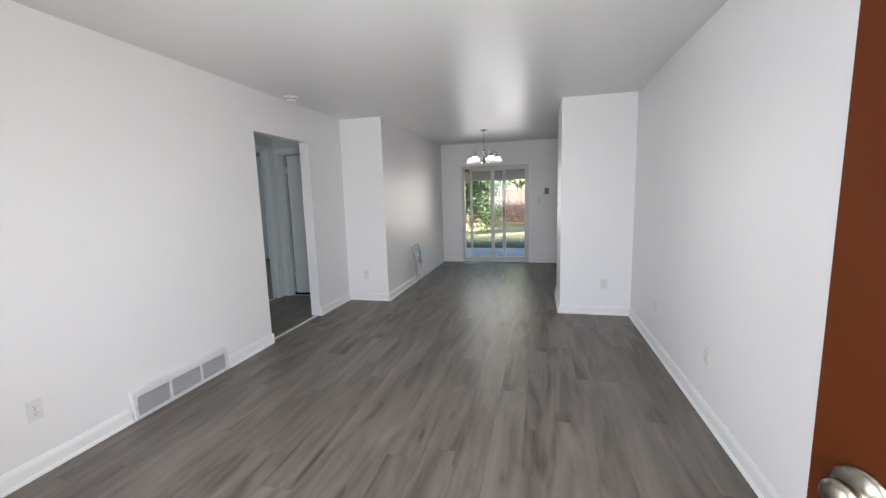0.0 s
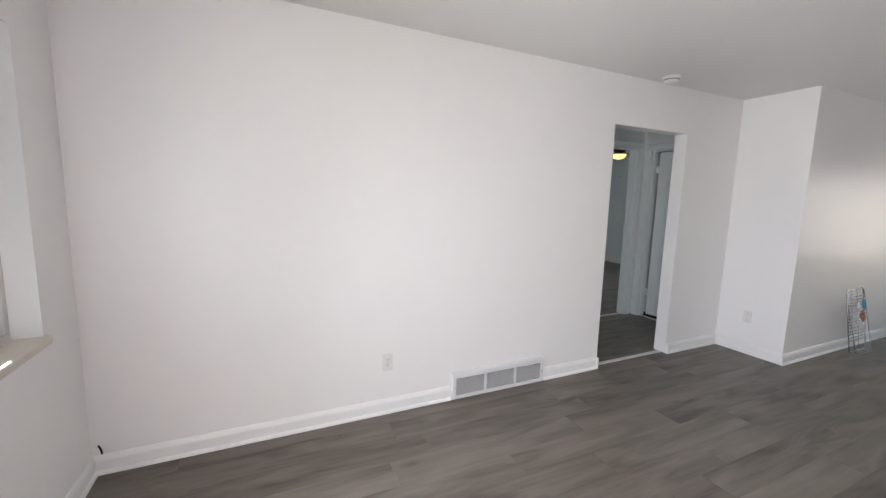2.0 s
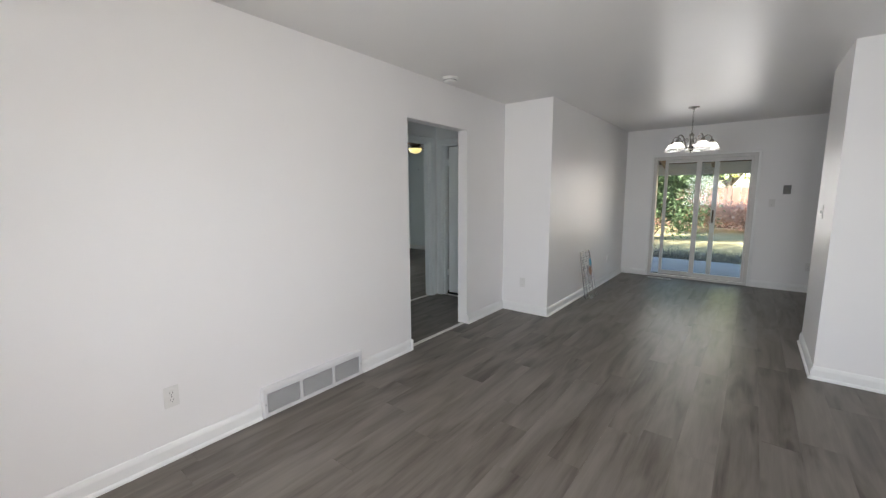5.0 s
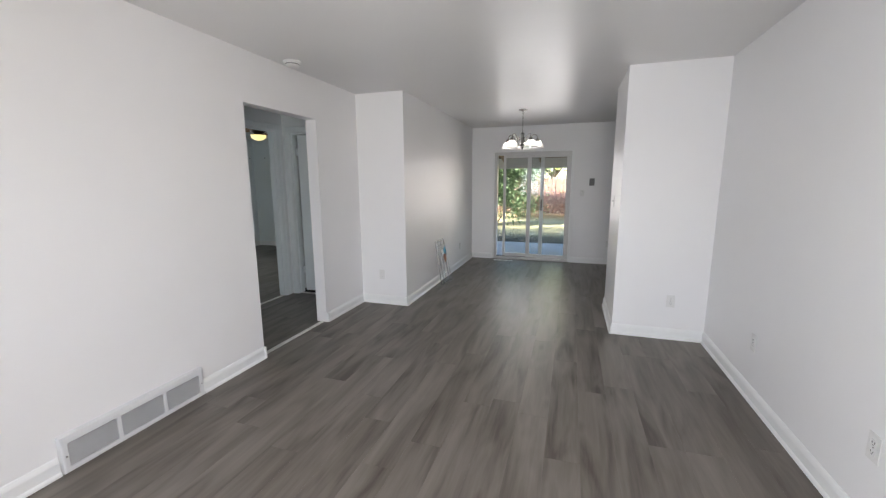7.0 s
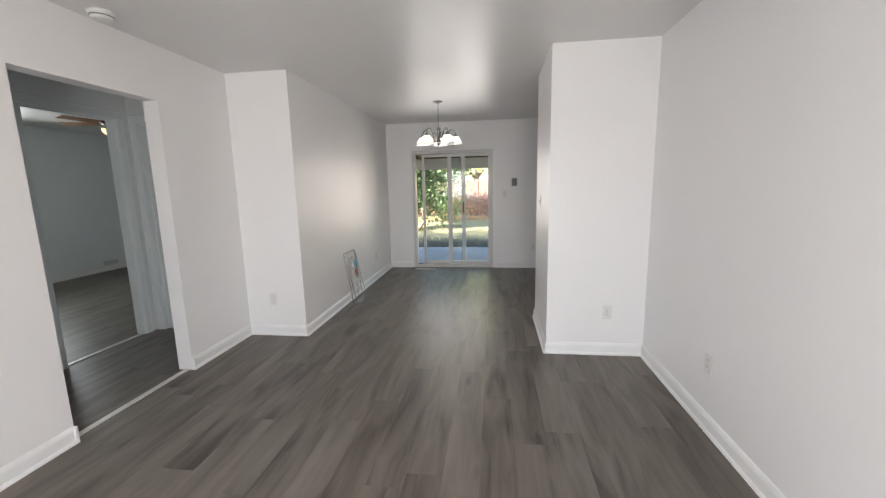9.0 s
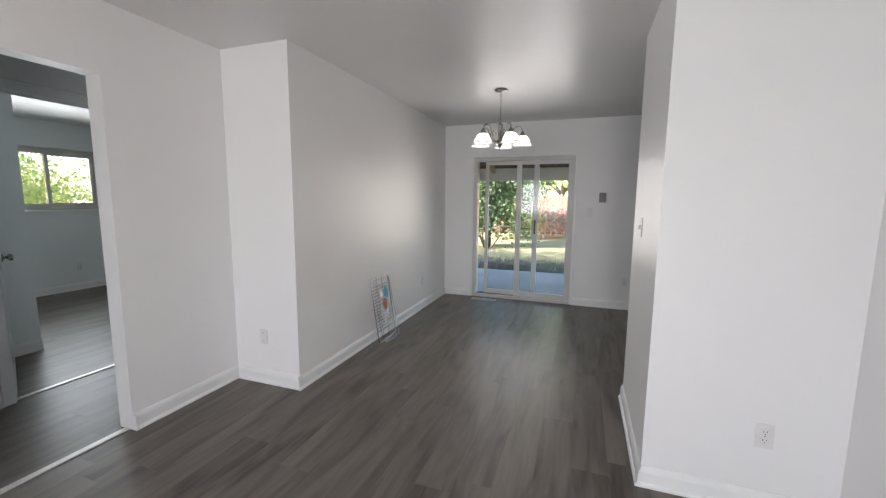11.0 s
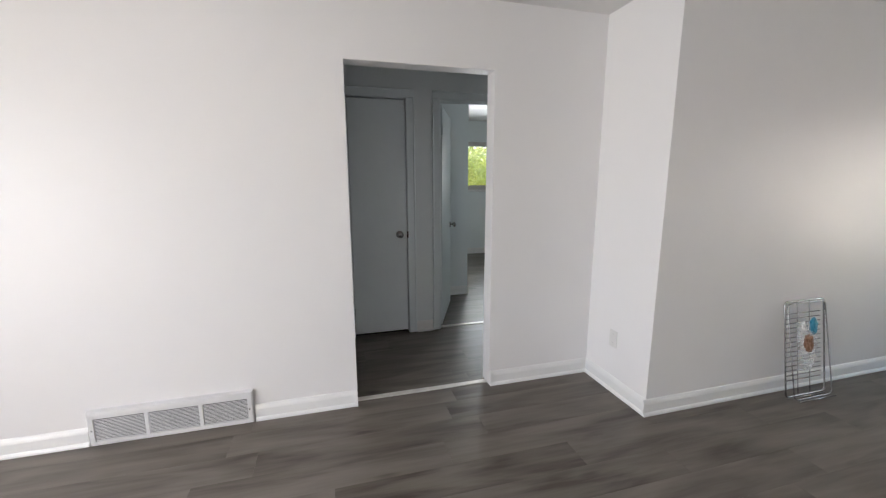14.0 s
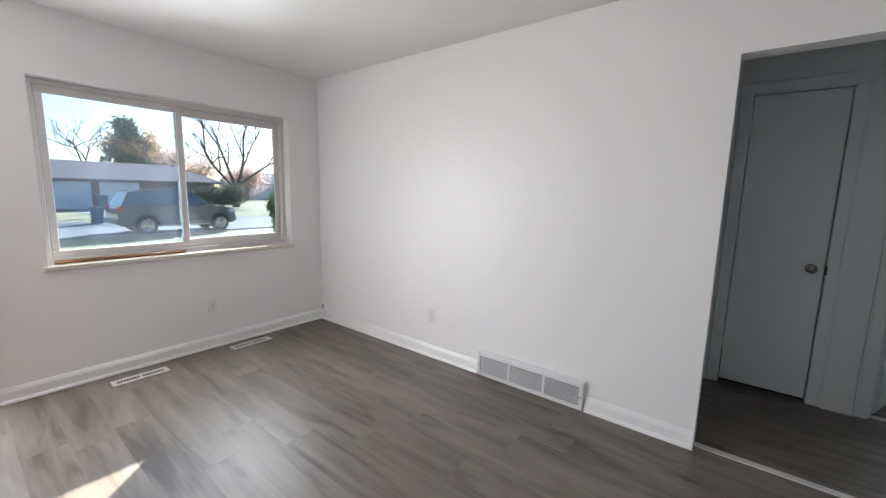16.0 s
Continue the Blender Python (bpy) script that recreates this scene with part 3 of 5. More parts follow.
slab_door("bathroom_door", Matrix.Translation((-3.574, HN + T + 0.006, 0.022)) @ pose(0, 0, 0, 0, 0, 8), 0.66, 2.02, "flush white hall door standing ajar", 0.60, (-1, 1), plates=True)


def threshold(name, x0, x1, y0, y1, along):
    bm = bmesh.new()
    box(bm, x0, x1, y0, y1, -0.002, 0.007, 0.003, 2)
    return structure(name, bm, threshold_metal, "pale flat transition strip across the floor", "threshold")


threshold("threshold_1", XL - 0.070, XL - 0.030, OP0 + 0.001, OP1 - 0.001, "y")
threshold("threshold_2", HX - 0.065, HX - 0.025, 6.150, 6.870, "y")
threshold("threshold_3", -3.589, -2.911, HN + 0.030, HN + 0.070, "x")

# ---- registers ----
REG = thing("wall_register", pose(XL, 3.89, 0.0), "white metal baseboard return air register with three louvred bays", "vent")
L = 0.81
bm = bmesh.new()
zt, zf, face = 0.200, 0.176, 0.030
# hood: sloped top and ends running from the wall out to the face
ring = [[(0.0005, 0.0, 0.001), (0.0005, L, 0.001), (0.0005, L, zt), (0.0005, 0.0, zt)], [(face - 0.004, 0.004, 0.001), (face - 0.004, L - 0.004, 0.001), (face - 0.004, L - 0.004, zt - 0.006), (face - 0.004, 0.004, zt - 0.006)],
        [(face, 0.010, 0.005), (face, L - 0.010, 0.005), (face, L - 0.010, zf), (face, 0.010, zf)], [(face, 0.030, 0.026), (face, L - 0.030, 0.026), (face, L - 0.030, zf - 0.020), (face, 0.030, zf - 0.020)],
        [(face - 0.010, 0.030, 0.026), (face - 0.010, L - 0.030, 0.026), (face - 0.010, L - 0.030, zf - 0.020), (face - 0.010, 0.030, zf - 0.020)]]
rv = [[bm.verts.new(p) for p in r] for r in ring]
for a, b in zip(rv, rv[1:]):
    for k in range(4):
        bm.faces.new((a[k], a[(k + 1) % 4], b[(k + 1) % 4], b[k]))
for y in (L / 3 - 0.006, 2 * L / 3 - 0.012):
    box(bm, face - 0.012, face - 0.001, y, y + 0.020, 0.024, zf - 0.018, 0.002)
part("frame", bm, vinyl_white, REG)
part("backing", bx(0.001, 0.006, 0.02, L - 0.02, 0.02, zf - 0.014), dark, REG, "dark duct opening")
slat_bm = bmesh.new()
box(slat_bm, -0.0008, 0.0008, 0.0, L / 3 - 0.022, -0.0022, 0.0022)
bmesh.ops.rotate(slat_bm, verts=slat_bm.verts, cent=(0, 0, 0), matrix=Matrix.Rotation(radians(-24), 3, "Y"))
slat_first = None
for bay in range(3):
    for k in range(15):
        if slat_first is None:
            slat = slat_first = part("slat", slat_bm, slat_grey, REG)
        else:
            slat = new("slat", slat_first.data)
            slat.parent = REG
        slat.location = (face - 0.005, 0.018 + bay * (L / 3 - 0.004), 0.0305 + k * 0.0083)
for y in (0.020, L - 0.020):
    part("screw", lathe(bmesh.new(), [(0.0004, 0.002), (0.004, 0.0015), (0.004, 0)], 10, Matrix.Translation((0.030, y, 0.09)) @ pose(0, 0, 0, 0, 90)), nickel, REG)


def floor_register(x0, x1, y0, y1):
    r = thing("floor_register", pose((x0 + x1) / 2, (y0 + y1) / 2, 0.0), "white metal floor register with narrow slots", "vent", "floor registers")
    w, d = x1 - x0, y1 - y0
    bm = bmesh.new()
    for q in ((-w / 2, w / 2, -d / 2, -d / 2 + 0.022), (-w / 2, w / 2, d / 2 - 0.022, d / 2), (-w / 2, -w / 2 + 0.025, -d / 2 + 0.022, d / 2 - 0.022), (w / 2 - 0.025, w / 2, -d / 2 + 0.022, d / 2 - 0.022),
              (-w * 0.03, w * 0.03, -d / 2 + 0.022, d / 2 - 0.022)):
        box(bm, q[0], q[1], q[2], q[3], 0.0005, 0.006, 0.0015)
    part("frame", bm, vinyl, r)
    part("opening", bx(-w / 2 + 0.02, w / 2 - 0.02, -d / 2 + 0.02, d / 2 - 0.02, 0.0004, 0.0012), dark, r, "dark duct below")
    n = 18
    first = None
    for k in range(n):
        x = -w / 2 + 0.03 + k * (w - 0.06) / (n - 1)
        if first is None:
            s = first = part("slat", bx(-0.002, 0.002, -d / 2 + 0.022, d / 2 - 0.022, 0.0012, 0.005), vinyl, r)
        else:
            s = new("slat", first.data)
            s.parent = r
        s.location.x = x
    return r


floor_register(-1.125, -0.790, 2.020, 2.115)
floor_register(-1.945, -1.605, 1.985, 2.080)
floor_register(-1.56, -1.21, 9.975, 10.065)

# ---- outlets, switches, small fittings ----


def wall_plate(name, m, label, category, kind, group=""):
    """A plate in local x (across), z (up), its face to local -y."""
    p = thing(name, m, label, category, group)
    part("plate", box(bmesh.new(), -0.035, 0.035, -0.006, -0.0005, -0.0575, 0.0575, 0.003, 2), plastic_white, p)
    if kind == "outlet":
        for z in (-0.0195, 0.0195):
            s = part("socket", box(bmesh.new(), -0.0165, 0.0165, -0.008, -0.005, z - 0.014, z + 0.014, 0.004, 2), plastic_white, p)
            sl = bmesh.new()
            box(sl, -0.0075, -0.0055, -0.0085, -0.0079, z - 0.002, z + 0.007)
            box(sl, 0.0055, 0.0075, -0.0085, -0.0079, z - 0.002, z + 0.007)
            box(sl, -0.002, 0.002, -0.0085, -0.0079, z - 0.010, z - 0.006)
            part("slots", sl, dark, s, "dark pin slots")
    elif kind == "switch":
        part("toggle", box(bmesh.new(), -0.006, 0.006, -0.018, -0.005, -0.012, 0.012, 0.002, 2), plastic_white, p)
    for z in ((0.0,) if kind == "outlet" else (-0.03, 0.03)):
        part("screw", lathe(bmesh.new(), [(0.0004, 0.0012), (0.003, 0.0008), (0.003, 0)], 10, Matrix.Translation((0, -0.006, z)) @ pose(0, 0, 0, 90)), nickel, p)
    return p


OUT = "white duplex wall outlet near the baseboard"
for x, y, z, r in ((XL, 3.42, 0.352, 90), (XR, 5.785, 0.385, -90), (XR, 4.68, 0.392, -90), (0.687, YR, 0.362, 0), (-1.531, YF, 0.368, 180), (0.43, YB, 0.36, 0), (BX, 8.41, 0.34, 90)):
    wall_plate("wall_outlet", pose(x, y, z, 0, 0, r), OUT, "outlet", "outlet", "wall outlets")
for x, y, z, turn in ((XD, 9.32, 0.355, 90), (-2.345, YL, 0.360, 0)):
    wall_plate("blank_plate", pose(x, y, z, 0, 0, turn), "plain white blank wall plate near the baseboard", "wall plate", "blank", "blank wall plates")
wall_plate("light_switch", pose(XJ, 7.30, 1.245, 0, 0, -90), "white toggle light switch on the partition wall", "switch", "switch", "light switches")
wall_plate("light_switch", pose(-0.04, YB, 1.25, 0, 0, 0), "white toggle light switch beside the patio door", "switch", "switch", "light switches")

th = thing("thermostat", pose(0.11, YB, 1.44), "small grey-brown wall thermostat box", "thermostat")
part("base", box(bmesh.new(), -0.042, 0.042, -0.006, -0.0005, -0.062, 0.062, 0.002), plastic_grey, th)
part("cover", box(bmesh.new(), -0.038, 0.038, -0.030, -0.006, -0.058, 0.058, 0.006, 2), plastic_grey, th)
part("dial", box(bmesh.new(), -0.022, 0.022, -0.032, -0.0295, 0.012, 0.034, 0.001), plastic_grey, th, "dial window")

sd = thing("smoke_detector", pose(-2.475, 5.715, H), "round white plastic smoke detector on the ceiling", "smoke detector")
part("base", lathe(bmesh.new(), [(0.0004, -0.0005), (0.068, -0.0005), (0.068, -0.014), (0.062, -0.016)], 40), plastic_white, sd, smooth=True)
part("cover", lathe(bmesh.new(), [(0.060, -0.015), (0.060, -0.020), (0.056, -0.022), (0.056, -0.034), (0.048, -0.042), (0.02, -0.045), (0.0004, -0.045)], 40), plastic_white, sd, smooth=True)
part("vent_ring", lathe(bmesh.new(), [(0.0575, -0.0225), (0.0585, -0.026), (0.0575, -0.030)], 40), plastic_grey, sd, "grey vent ring", smooth=True)

cs = thing("cable_stub", pose(XL, 1.912, 0.128), "short black cable stub poking from the wall", "cable")
part("cable", tube(bmesh.new(), [(0.0, 0, 0.02), (0.012, 0.002, 0.022), (0.020, 0.010, 0.018), (0.022, 0.016, 0.0), (0.021, 0.017, -0.016)], 0.0045, 8), dark, cs, smooth=True)

# ---- chandelier ----
sg = shade_glass.node_tree
sg_mix, sg_tl = sg.nodes.new("ShaderNodeMixShader"), sg.nodes.new("ShaderNodeBsdfTranslucent")
sg_mix.inputs["Fac"].default_value = 0.5
sg_tl.inputs["Color"].default_value = (0.9, 0.89, 0.87, 1)
sg.links.new(bsdf(shade_glass).outputs["BSDF"], sg_mix.inputs[1])
sg.links.new(sg_tl.outputs["BSDF"], sg_mix.inputs[2])
sg.links.new(sg_mix.outputs["Shader"], sg.nodes["Material Output"].inputs["Surface"])
CH = thing("chandelier", pose(-0.915, 8.58, H), "brushed nickel five-arm chandelier with lit bell glass shades", "chandelier")
part("canopy", lathe(bmesh.new(), [(0.0004, -0.0005), (0.062, -0.0005), (0.062, -0.006), (0.050, -0.014), (0.024, -0.020), (0.010, -0.028), (0.0004, -0.030)], 32), nickel, CH, smooth=True)
link_first = None
for k in range(9):
    if link_first is None:
        pts = [(0.007 * math.cos(a), 0, 0.015 * math.sin(a) + (0.004 if math.sin(a) > 0 else -0.004)) for a in [2 * math.pi * i / 14 for i in range(14)]]
        link_first = li = part("chain_link", tube(bmesh.new(), pts, 0.0022, 6, True), nickel, CH, smooth=True)
    else:
        li = new("chain_link", link_first.data)
        li.parent = CH
    li.location.z = -0.044 - k * 0.0305
    li.rotation_euler.z = radians(90 * (k % 2) + 15)
part("stem", lathe(bmesh.new(), [(0.0004, -0.300), (0.008, -0.302), (0.010, -0.312), (0.024, -0.320), (0.030, -0.334), (0.022, -0.342), (0.020, -0.350), (0.020, -0.480), (0.028, -0.488), (0.030, -0.505), (0.020, -0.520), (0.010, -0.530), (0.012, -0.540), (0.0004, -0.548)], 24), nickel, CH, "fluted central column", smooth=True)
for k in range(5):
    a = radians(72 * k + 20)
    c, s = math.cos(a), math.sin(a)
    path = [(0.020, -0.470), (0.045, -0.485), (0.075, -0.480), (0.098, -0.450), (0.112, -0.405), (0.130, -0.362), (0.160, -0.338), (0.192, -0.340), (0.213, -0.362), (0.218, -0.392)]
    arm = part("arm", tube(bmesh.new(), [(r * c, r * s, z) for r, z in path], 0.0065, 10), nickel, CH, smooth=True)
    part("scroll", tube(bmesh.new(), [((0.075 + 0.028 * math.cos(u)) * c, (0.075 + 0.028 * math.cos(u)) * s, -0.405 + 0.028 * math.sin(u)) for u in [i * 0.45 for i in range(-3, 9)]], 0.004, 8), nickel, arm, smooth=True)
    m = Matrix.Translation((0.218 * c, 0.218 * s, 0))
    part("socket_cup", lathe(bmesh.new(), [(0.0004, -0.388), (0.014, -0.389), (0.020, -0.400), (0.026, -0.414), (0.033, -0.420), (0.033, -0.428)], 20, m), nickel, arm, smooth=True)
    part("shade", lathe(bmesh.new(), [(0.030, -0.424), (0.040, -0.430), (0.055, -0.444), (0.068, -0.466), (0.076, -0.490), (0.082, -0.508), (0.086, -0.512), (0.083, -0.514), (0.078, -0.508), (0.070, -0.482), (0.058, -0.452), (0.028, -0.428)], 28, m), shade_glass, arm, "lit frosted bell glass shade", smooth=True)
    part("bulb", lathe(bmesh.new(), [(0.0004, -0.430), (0.012, -0.432), (0.016, -0.446), (0.026, -0.462), (0.030, -0.480), (0.026, -0.496), (0.014, -0.506), (0.0004, -0.509)], 18, m), bulb_glow, arm, "lit bulb", smooth=True)
    part("rim", tube(bmesh.new(), [((0.088 * math.cos(u)) + 0.218 * c, 0.088 * math.sin(u) + 0.218 * s, -0.512) for u in [2 * math.pi * i / 28 for i in range(28)]], 0.0035, 6, True), nickel, arm, "thin metal band at the shade's rim", smooth=True)

# ---- wire rack leaning on the dining wall ----
RK = thing("wire_rack", Matrix.Translation((-1.928, 7.982, 0.004)) @ pose(0, 0, 0, 0, -8.5, 0), "chromed wire shelf rack leaning against the wall", "rack")
RW, RH = 0.355, 0.625


def rounded(w, h, r, x, y0=0.0, z0=0.0, n=5):
    pts = []
    for cy, cz, a0 in ((w - r, h - r, 0), (r, h - r, 90), (r, r, 180), (w - r, r, 270)):
        for i in range(n):
            a = radians(a0 + 90 * i / (n - 1))
            pts.append((x, y0 + cy + r * math.cos(a), z0 + cz + r * math.sin(a)))
    return pts


part("frame", tube(bmesh.new(), rounded(RW, RH, 0.025, 0.0), 0.0052, 8, True), wire_steel, RK, smooth=True)
leg_frame = [(0.005 + 0.036 * (1 - z / RH), y, z - 0.006 * (1 - z / RH)) for x, y, z in rounded(RW - 0.012, RH - 0.014, 0.03, 0.0, 0.016, 0.0)]
part("leg_frame", tube(bmesh.new(), leg_frame, 0.0034, 8, True), wire_steel, RK, smooth=True)
cross_first = None
for k in range(15):
    if cross_first is None:
        cw = cross_first = part("cross_wire", tube(bmesh.new(), [(0.003, 0.004, 0), (0.003, RW * 0.3, 0), (0.003, RW * 0.88, 0)], 0.0034, 6), wire_steel, RK, smooth=True)
    else:
        cw = new("cross_wire", cross_first.data)
        cw.parent = RK
    cw.location.z = 0.11 + k * 0.031
for y in (0.115, 0.225):
    part("long_wire", tube(bmesh.new(), [(-0.003, y, 0.002), (-0.003, y, RH - 0.004)], 0.0022, 6), wire_steel, RK, smooth=True)
for x, y in ((0.020, -0.010), (0.066, 0.022)):
    part("foot_wire", tube(bmesh.new(), [(x, y, -x * 0.15 + 0.001), (x, y + 0.16, -x * 0.15 + 0.001), (x, y + 0.33, -x * 0.15 + 0.001)], 0.0036, 8), wire_steel, RK, smooth=True)

bag_film = mat("clear_plastic_film", (0.9, 0.9, 0.92), 0.15)
bsdf(bag_film).inputs["Alpha"].default_value = 0.24
blue_tag = varied(mat("blue_packaging", rough=0.4), [(0.3, (0.02, 0.20, 0.33)), (0.7, (0.04, 0.32, 0.46))], (40, 40, 40))
brown_card = varied(mat("brown_card", rough=0.7), [(0.3, (0.20, 0.10, 0.055)), (0.7, (0.32, 0.17, 0.10))], (40, 40, 40))
BG = thing("plastic_bag", Matrix.Translation((-1.935, 8.015, 0.195)) @ pose(0, 0, 0, 0, -8.5, 0), "crumpled clear plastic bag hung on the wire rack", "bag")


def crumple(bm, w, h, d, cy, cz, cx, amp, seed):
    bmesh.ops.create_icosphere(bm, subdivisions=3, radius=1.0)
    for v in bm.verts:
        n = noise.noise(v.co * 2.2 + Vector((seed, 0, 0))) + 0.5 * noise.noise(v.co * 5.0 + Vector((0, seed, 0)))
        v.co = Vector((cx + v.co.x * d * (1 + amp * n), cy + v.co.y * w * (1 + amp * n), cz + v.co.z * h * (1 + 0.5 * amp * n)))
    return bm


part("film", crumple(bmesh.new(), 0.058, 0.150, 0.028, 0.075, 0.155, 0.040, 0.55, 3.0), bag_film, BG, "clear crumpled plastic film")
part("tag", crumple(bmesh.new(), 0.028, 0.058, 0.014, 0.102, 0.285, 0.055, 0.30, 7.0), blue_tag, BG, "bright blue packaging")
part("card", crumple(bmesh.new(), 0.030, 0.055, 0.014, 0.048, 0.180, 0.060, 0.75, 11.0), brown_card, BG, "brown card packaging")
part("tie", crumple(bmesh.new(), 0.016, 0.040, 0.012, 0.040, 0.275, 0.038, 0.45, 15.0), plastic_white, BG, "white twisted bag neck")
part("hook", tube(bmesh.new(), [(0.030, 0.095, 0.325), (0.008, 0.096, 0.337), (-0.004, 0.097, 0.330)], 0.002, 6), plastic_white, BG)

# ---- bedroom fan ----
FN = thing("ceiling_fan", pose(-5.40, 8.48, H), "dark bronze ceiling fan with a lit amber bowl light", "ceiling fan")
part("canopy", lathe(bmesh.new(), [(0.0004, -0.0005), (0.075, -0.0005), (0.070, -0.02), (0.03, -0.04), (0.0004, -0.042)], 28), bronze, FN, smooth=True)
part("motor", lathe(bmesh.new(), [(0.0004, -0.035), (0.06, -0.045), (0.115, -0.065), (0.125, -0.10), (0.10, -0.13), (0.07, -0.145), (0.07, -0.165), (0.0004, -0.166)], 32), bronze, FN, smooth=True)
part("bowl", lathe(bmesh.new(), [(0.12, -0.168), (0.125, -0.178), (0.115, -0.215), (0.085, -0.245), (0.04, -0.262), (0.0004, -0.266)], 32), fan_glass, FN, "lit amber glass bowl", smooth=True)
part("collar", lathe(bmesh.new(), [(0.07, -0.160), (0.128, -0.164), (0.130, -0.172), (0.12, -0.176)], 32), bronze, FN, smooth=True)
for k in range(5):
    a = 72 * k + 48
    bm = bmesh.new()
    box(bm, 0.17, 0.62, -0.062, 0.062, -0.105, -0.097, 0.003)
    bmesh.ops.rotate(bm, verts=bm.verts, cent=(0, 0, -0.10), matrix=Matrix.Rotation(radians(11), 3, "X"))
    bmesh.ops.rotate(bm, verts=bm.verts, cent=(0, 0, 0), matrix=Matrix.Rotation(radians(a), 3, "Z"))
    blade = part("blade", bm, dowel_wood, FN, "dark brown fan blade")
    bm = bmesh.new()
    box(bm, 0.10, 0.22, -0.018, 0.018, -0.097, -0.089, 0.002)
    bmesh.ops.rotate(bm, verts=bm.verts, cent=(0, 0, 0), matrix=Matrix.Rotation(radians(a), 3, "Z"))
    part("bracket", bm, bronze, blade)
for x, y, turn in ((BX, 10.17, 90), (-6.91, BN, 0)):
    nl = thing("wall_anchor", pose(x, y, 2.01, 0, 0, turn), "small dark screw in the bedroom wall", "screw", "screws in the wall")
    part("head", lathe(bmesh.new(), [(0.0004, 0.012), (0.010, 0.010), (0.012, 0.006), (0.006, 0.0)], 12, pose(0, 0, 0, 90)), dark, nl, smooth=True)
bv = thing("baseboard_vent", pose(BX, 9.80, 0.105), "small white metal vent low on the bedroom wall", "vent")
part("frame", box(bmesh.new(), 0.0005, 0.030, -0.13, 0.13, 0.0, 0.085, 0.004), vinyl_white, bv)
for k in range(4):
    part("slat", bx(0.030, 0.033, -0.115, 0.115, 0.014 + k * 0.016, 0.022 + k * 0.016), slat_grey, bv)

# ---- outdoors ----
GZ = -0.52
ground_bm = bmesh.new()
bmesh.ops.create_grid(ground_bm, x_segments=200, y_segments=200, size=400)
for v in ground_bm.verts:
    v.co.z = GZ
structure("ground", ground_bm, front_lawn_mat, "dry yellowing autumn lawn", "ground")
structure("road", bx(-90, 90, -20.4, -12.85, GZ - 0.1, GZ + 0.012), asphalt, "grey asphalt street in low sun", "road")
structure("pavement", bx(-90, 90, -12.85, -12.70, GZ - 0.1, GZ + 0.05, 0.02), concrete, "pale concrete kerb along the street", "kerb")
structure("driveway", bx(-11.0, -5.7, -33.6, -20.4, GZ - 0.1, GZ + 0.02), concrete, "pale concrete driveway", "driveway")
structure("patio", bx(-3.55, 3.5, YB + 0.16, 13.05, GZ - 0.1, -0.10), concrete, "grey concrete patio slab in shade", "patio")
structure("backyard", bx(-40, 40, 13.05, 60, GZ - 0.1, -0.14), lawn_mat, "dry yellow back lawn in sun", "ground")
# unseen overhang, its depth chosen to cut the sun through the front window
structure("eave", bx(BX - 1.0, 4.0, -0.14, YF - 0.2, 2.34, 2.46), vinyl, "unseen white soffit over the front window, sized to limit the sun", "soffit")
roof = bmesh.new()
rv = [roof.verts.new(p) for p in ((BX - 1, -0.16, 2.565), (4.2, -0.16, 2.565), (4.2, 10.7, 2.565), (BX - 1, 10.7, 2.565), (BX - 1, 5.6, 4.1), (4.2, 5.6, 4.1))]
for f in ((0, 1, 5, 4), (2, 3, 4, 5), (0, 4, 3), (1, 2, 5), (0, 3, 2, 1)):
    roof.faces.new([rv[i] for i in f])
structure("roof", roof, shingle, "low grey shingle roof", "roof")

# patio cover
pc = thing("patio_cover", pose(-0.8, 11.9, -0.10), "brown timber patio cover with exposed rafters", "patio cover")
deck = bmesh.new()
dv = [deck.verts.new(p) for p in [(x, y, z + o) for o in (0.0, 0.03) for x, y, z in ((-2.7, -1.54, 2.46), (4.3, -1.54, 2.46), (4.3, 0.25, 2.055), (-2.7, 0.25, 2.055))]]
for f in ((0, 3, 2, 1), (4, 5, 6, 7), (0, 1, 5, 4), (1, 2, 6, 5), (2, 3, 7, 6), (3, 0, 4, 7)):
    deck.faces.new([dv[i] for i in f])
part("deck", deck, patio_wood, pc, "stained board ceiling")
part("beam", bx(-2.7, 4.3, 0.06, 0.15, 1.85, 2.074, 0.005), beam_paint, pc, "beige painted beam")
rafter_first = None
for k in range(9):
    if rafter_first is None:
        rb = bmesh.new()
        vs = [rb.verts.new(p) for p in [(x, y, z) for x in (-0.022, 0.022) for y, z in ((-1.54, 2.34), (0.055, 1.98), (0.055, 2.098), (-1.54, 2.459))]]
        for f in ((0, 1, 2, 3), (7, 6, 5, 4), (0, 4, 5, 1), (1, 5, 6, 2), (2, 6, 7, 3), (3, 7, 4, 0)):
            rb.faces.new([vs[i] for i in f])
        rf = rafter_first = part("rafter", rb, stick_pale, pc, "paler rafter")
    else:
        rf = new("rafter", rafter_first.data)
        rf.parent = pc
    rf.location.x = -2.5 + k * 0.8
for x in (-2.6, 4.2):
    part("post", bx(x - 0.05, x + 0.05, 0.06, 0.15, 0.0, 1.85, 0.004), patio_wood, pc)

# foliage


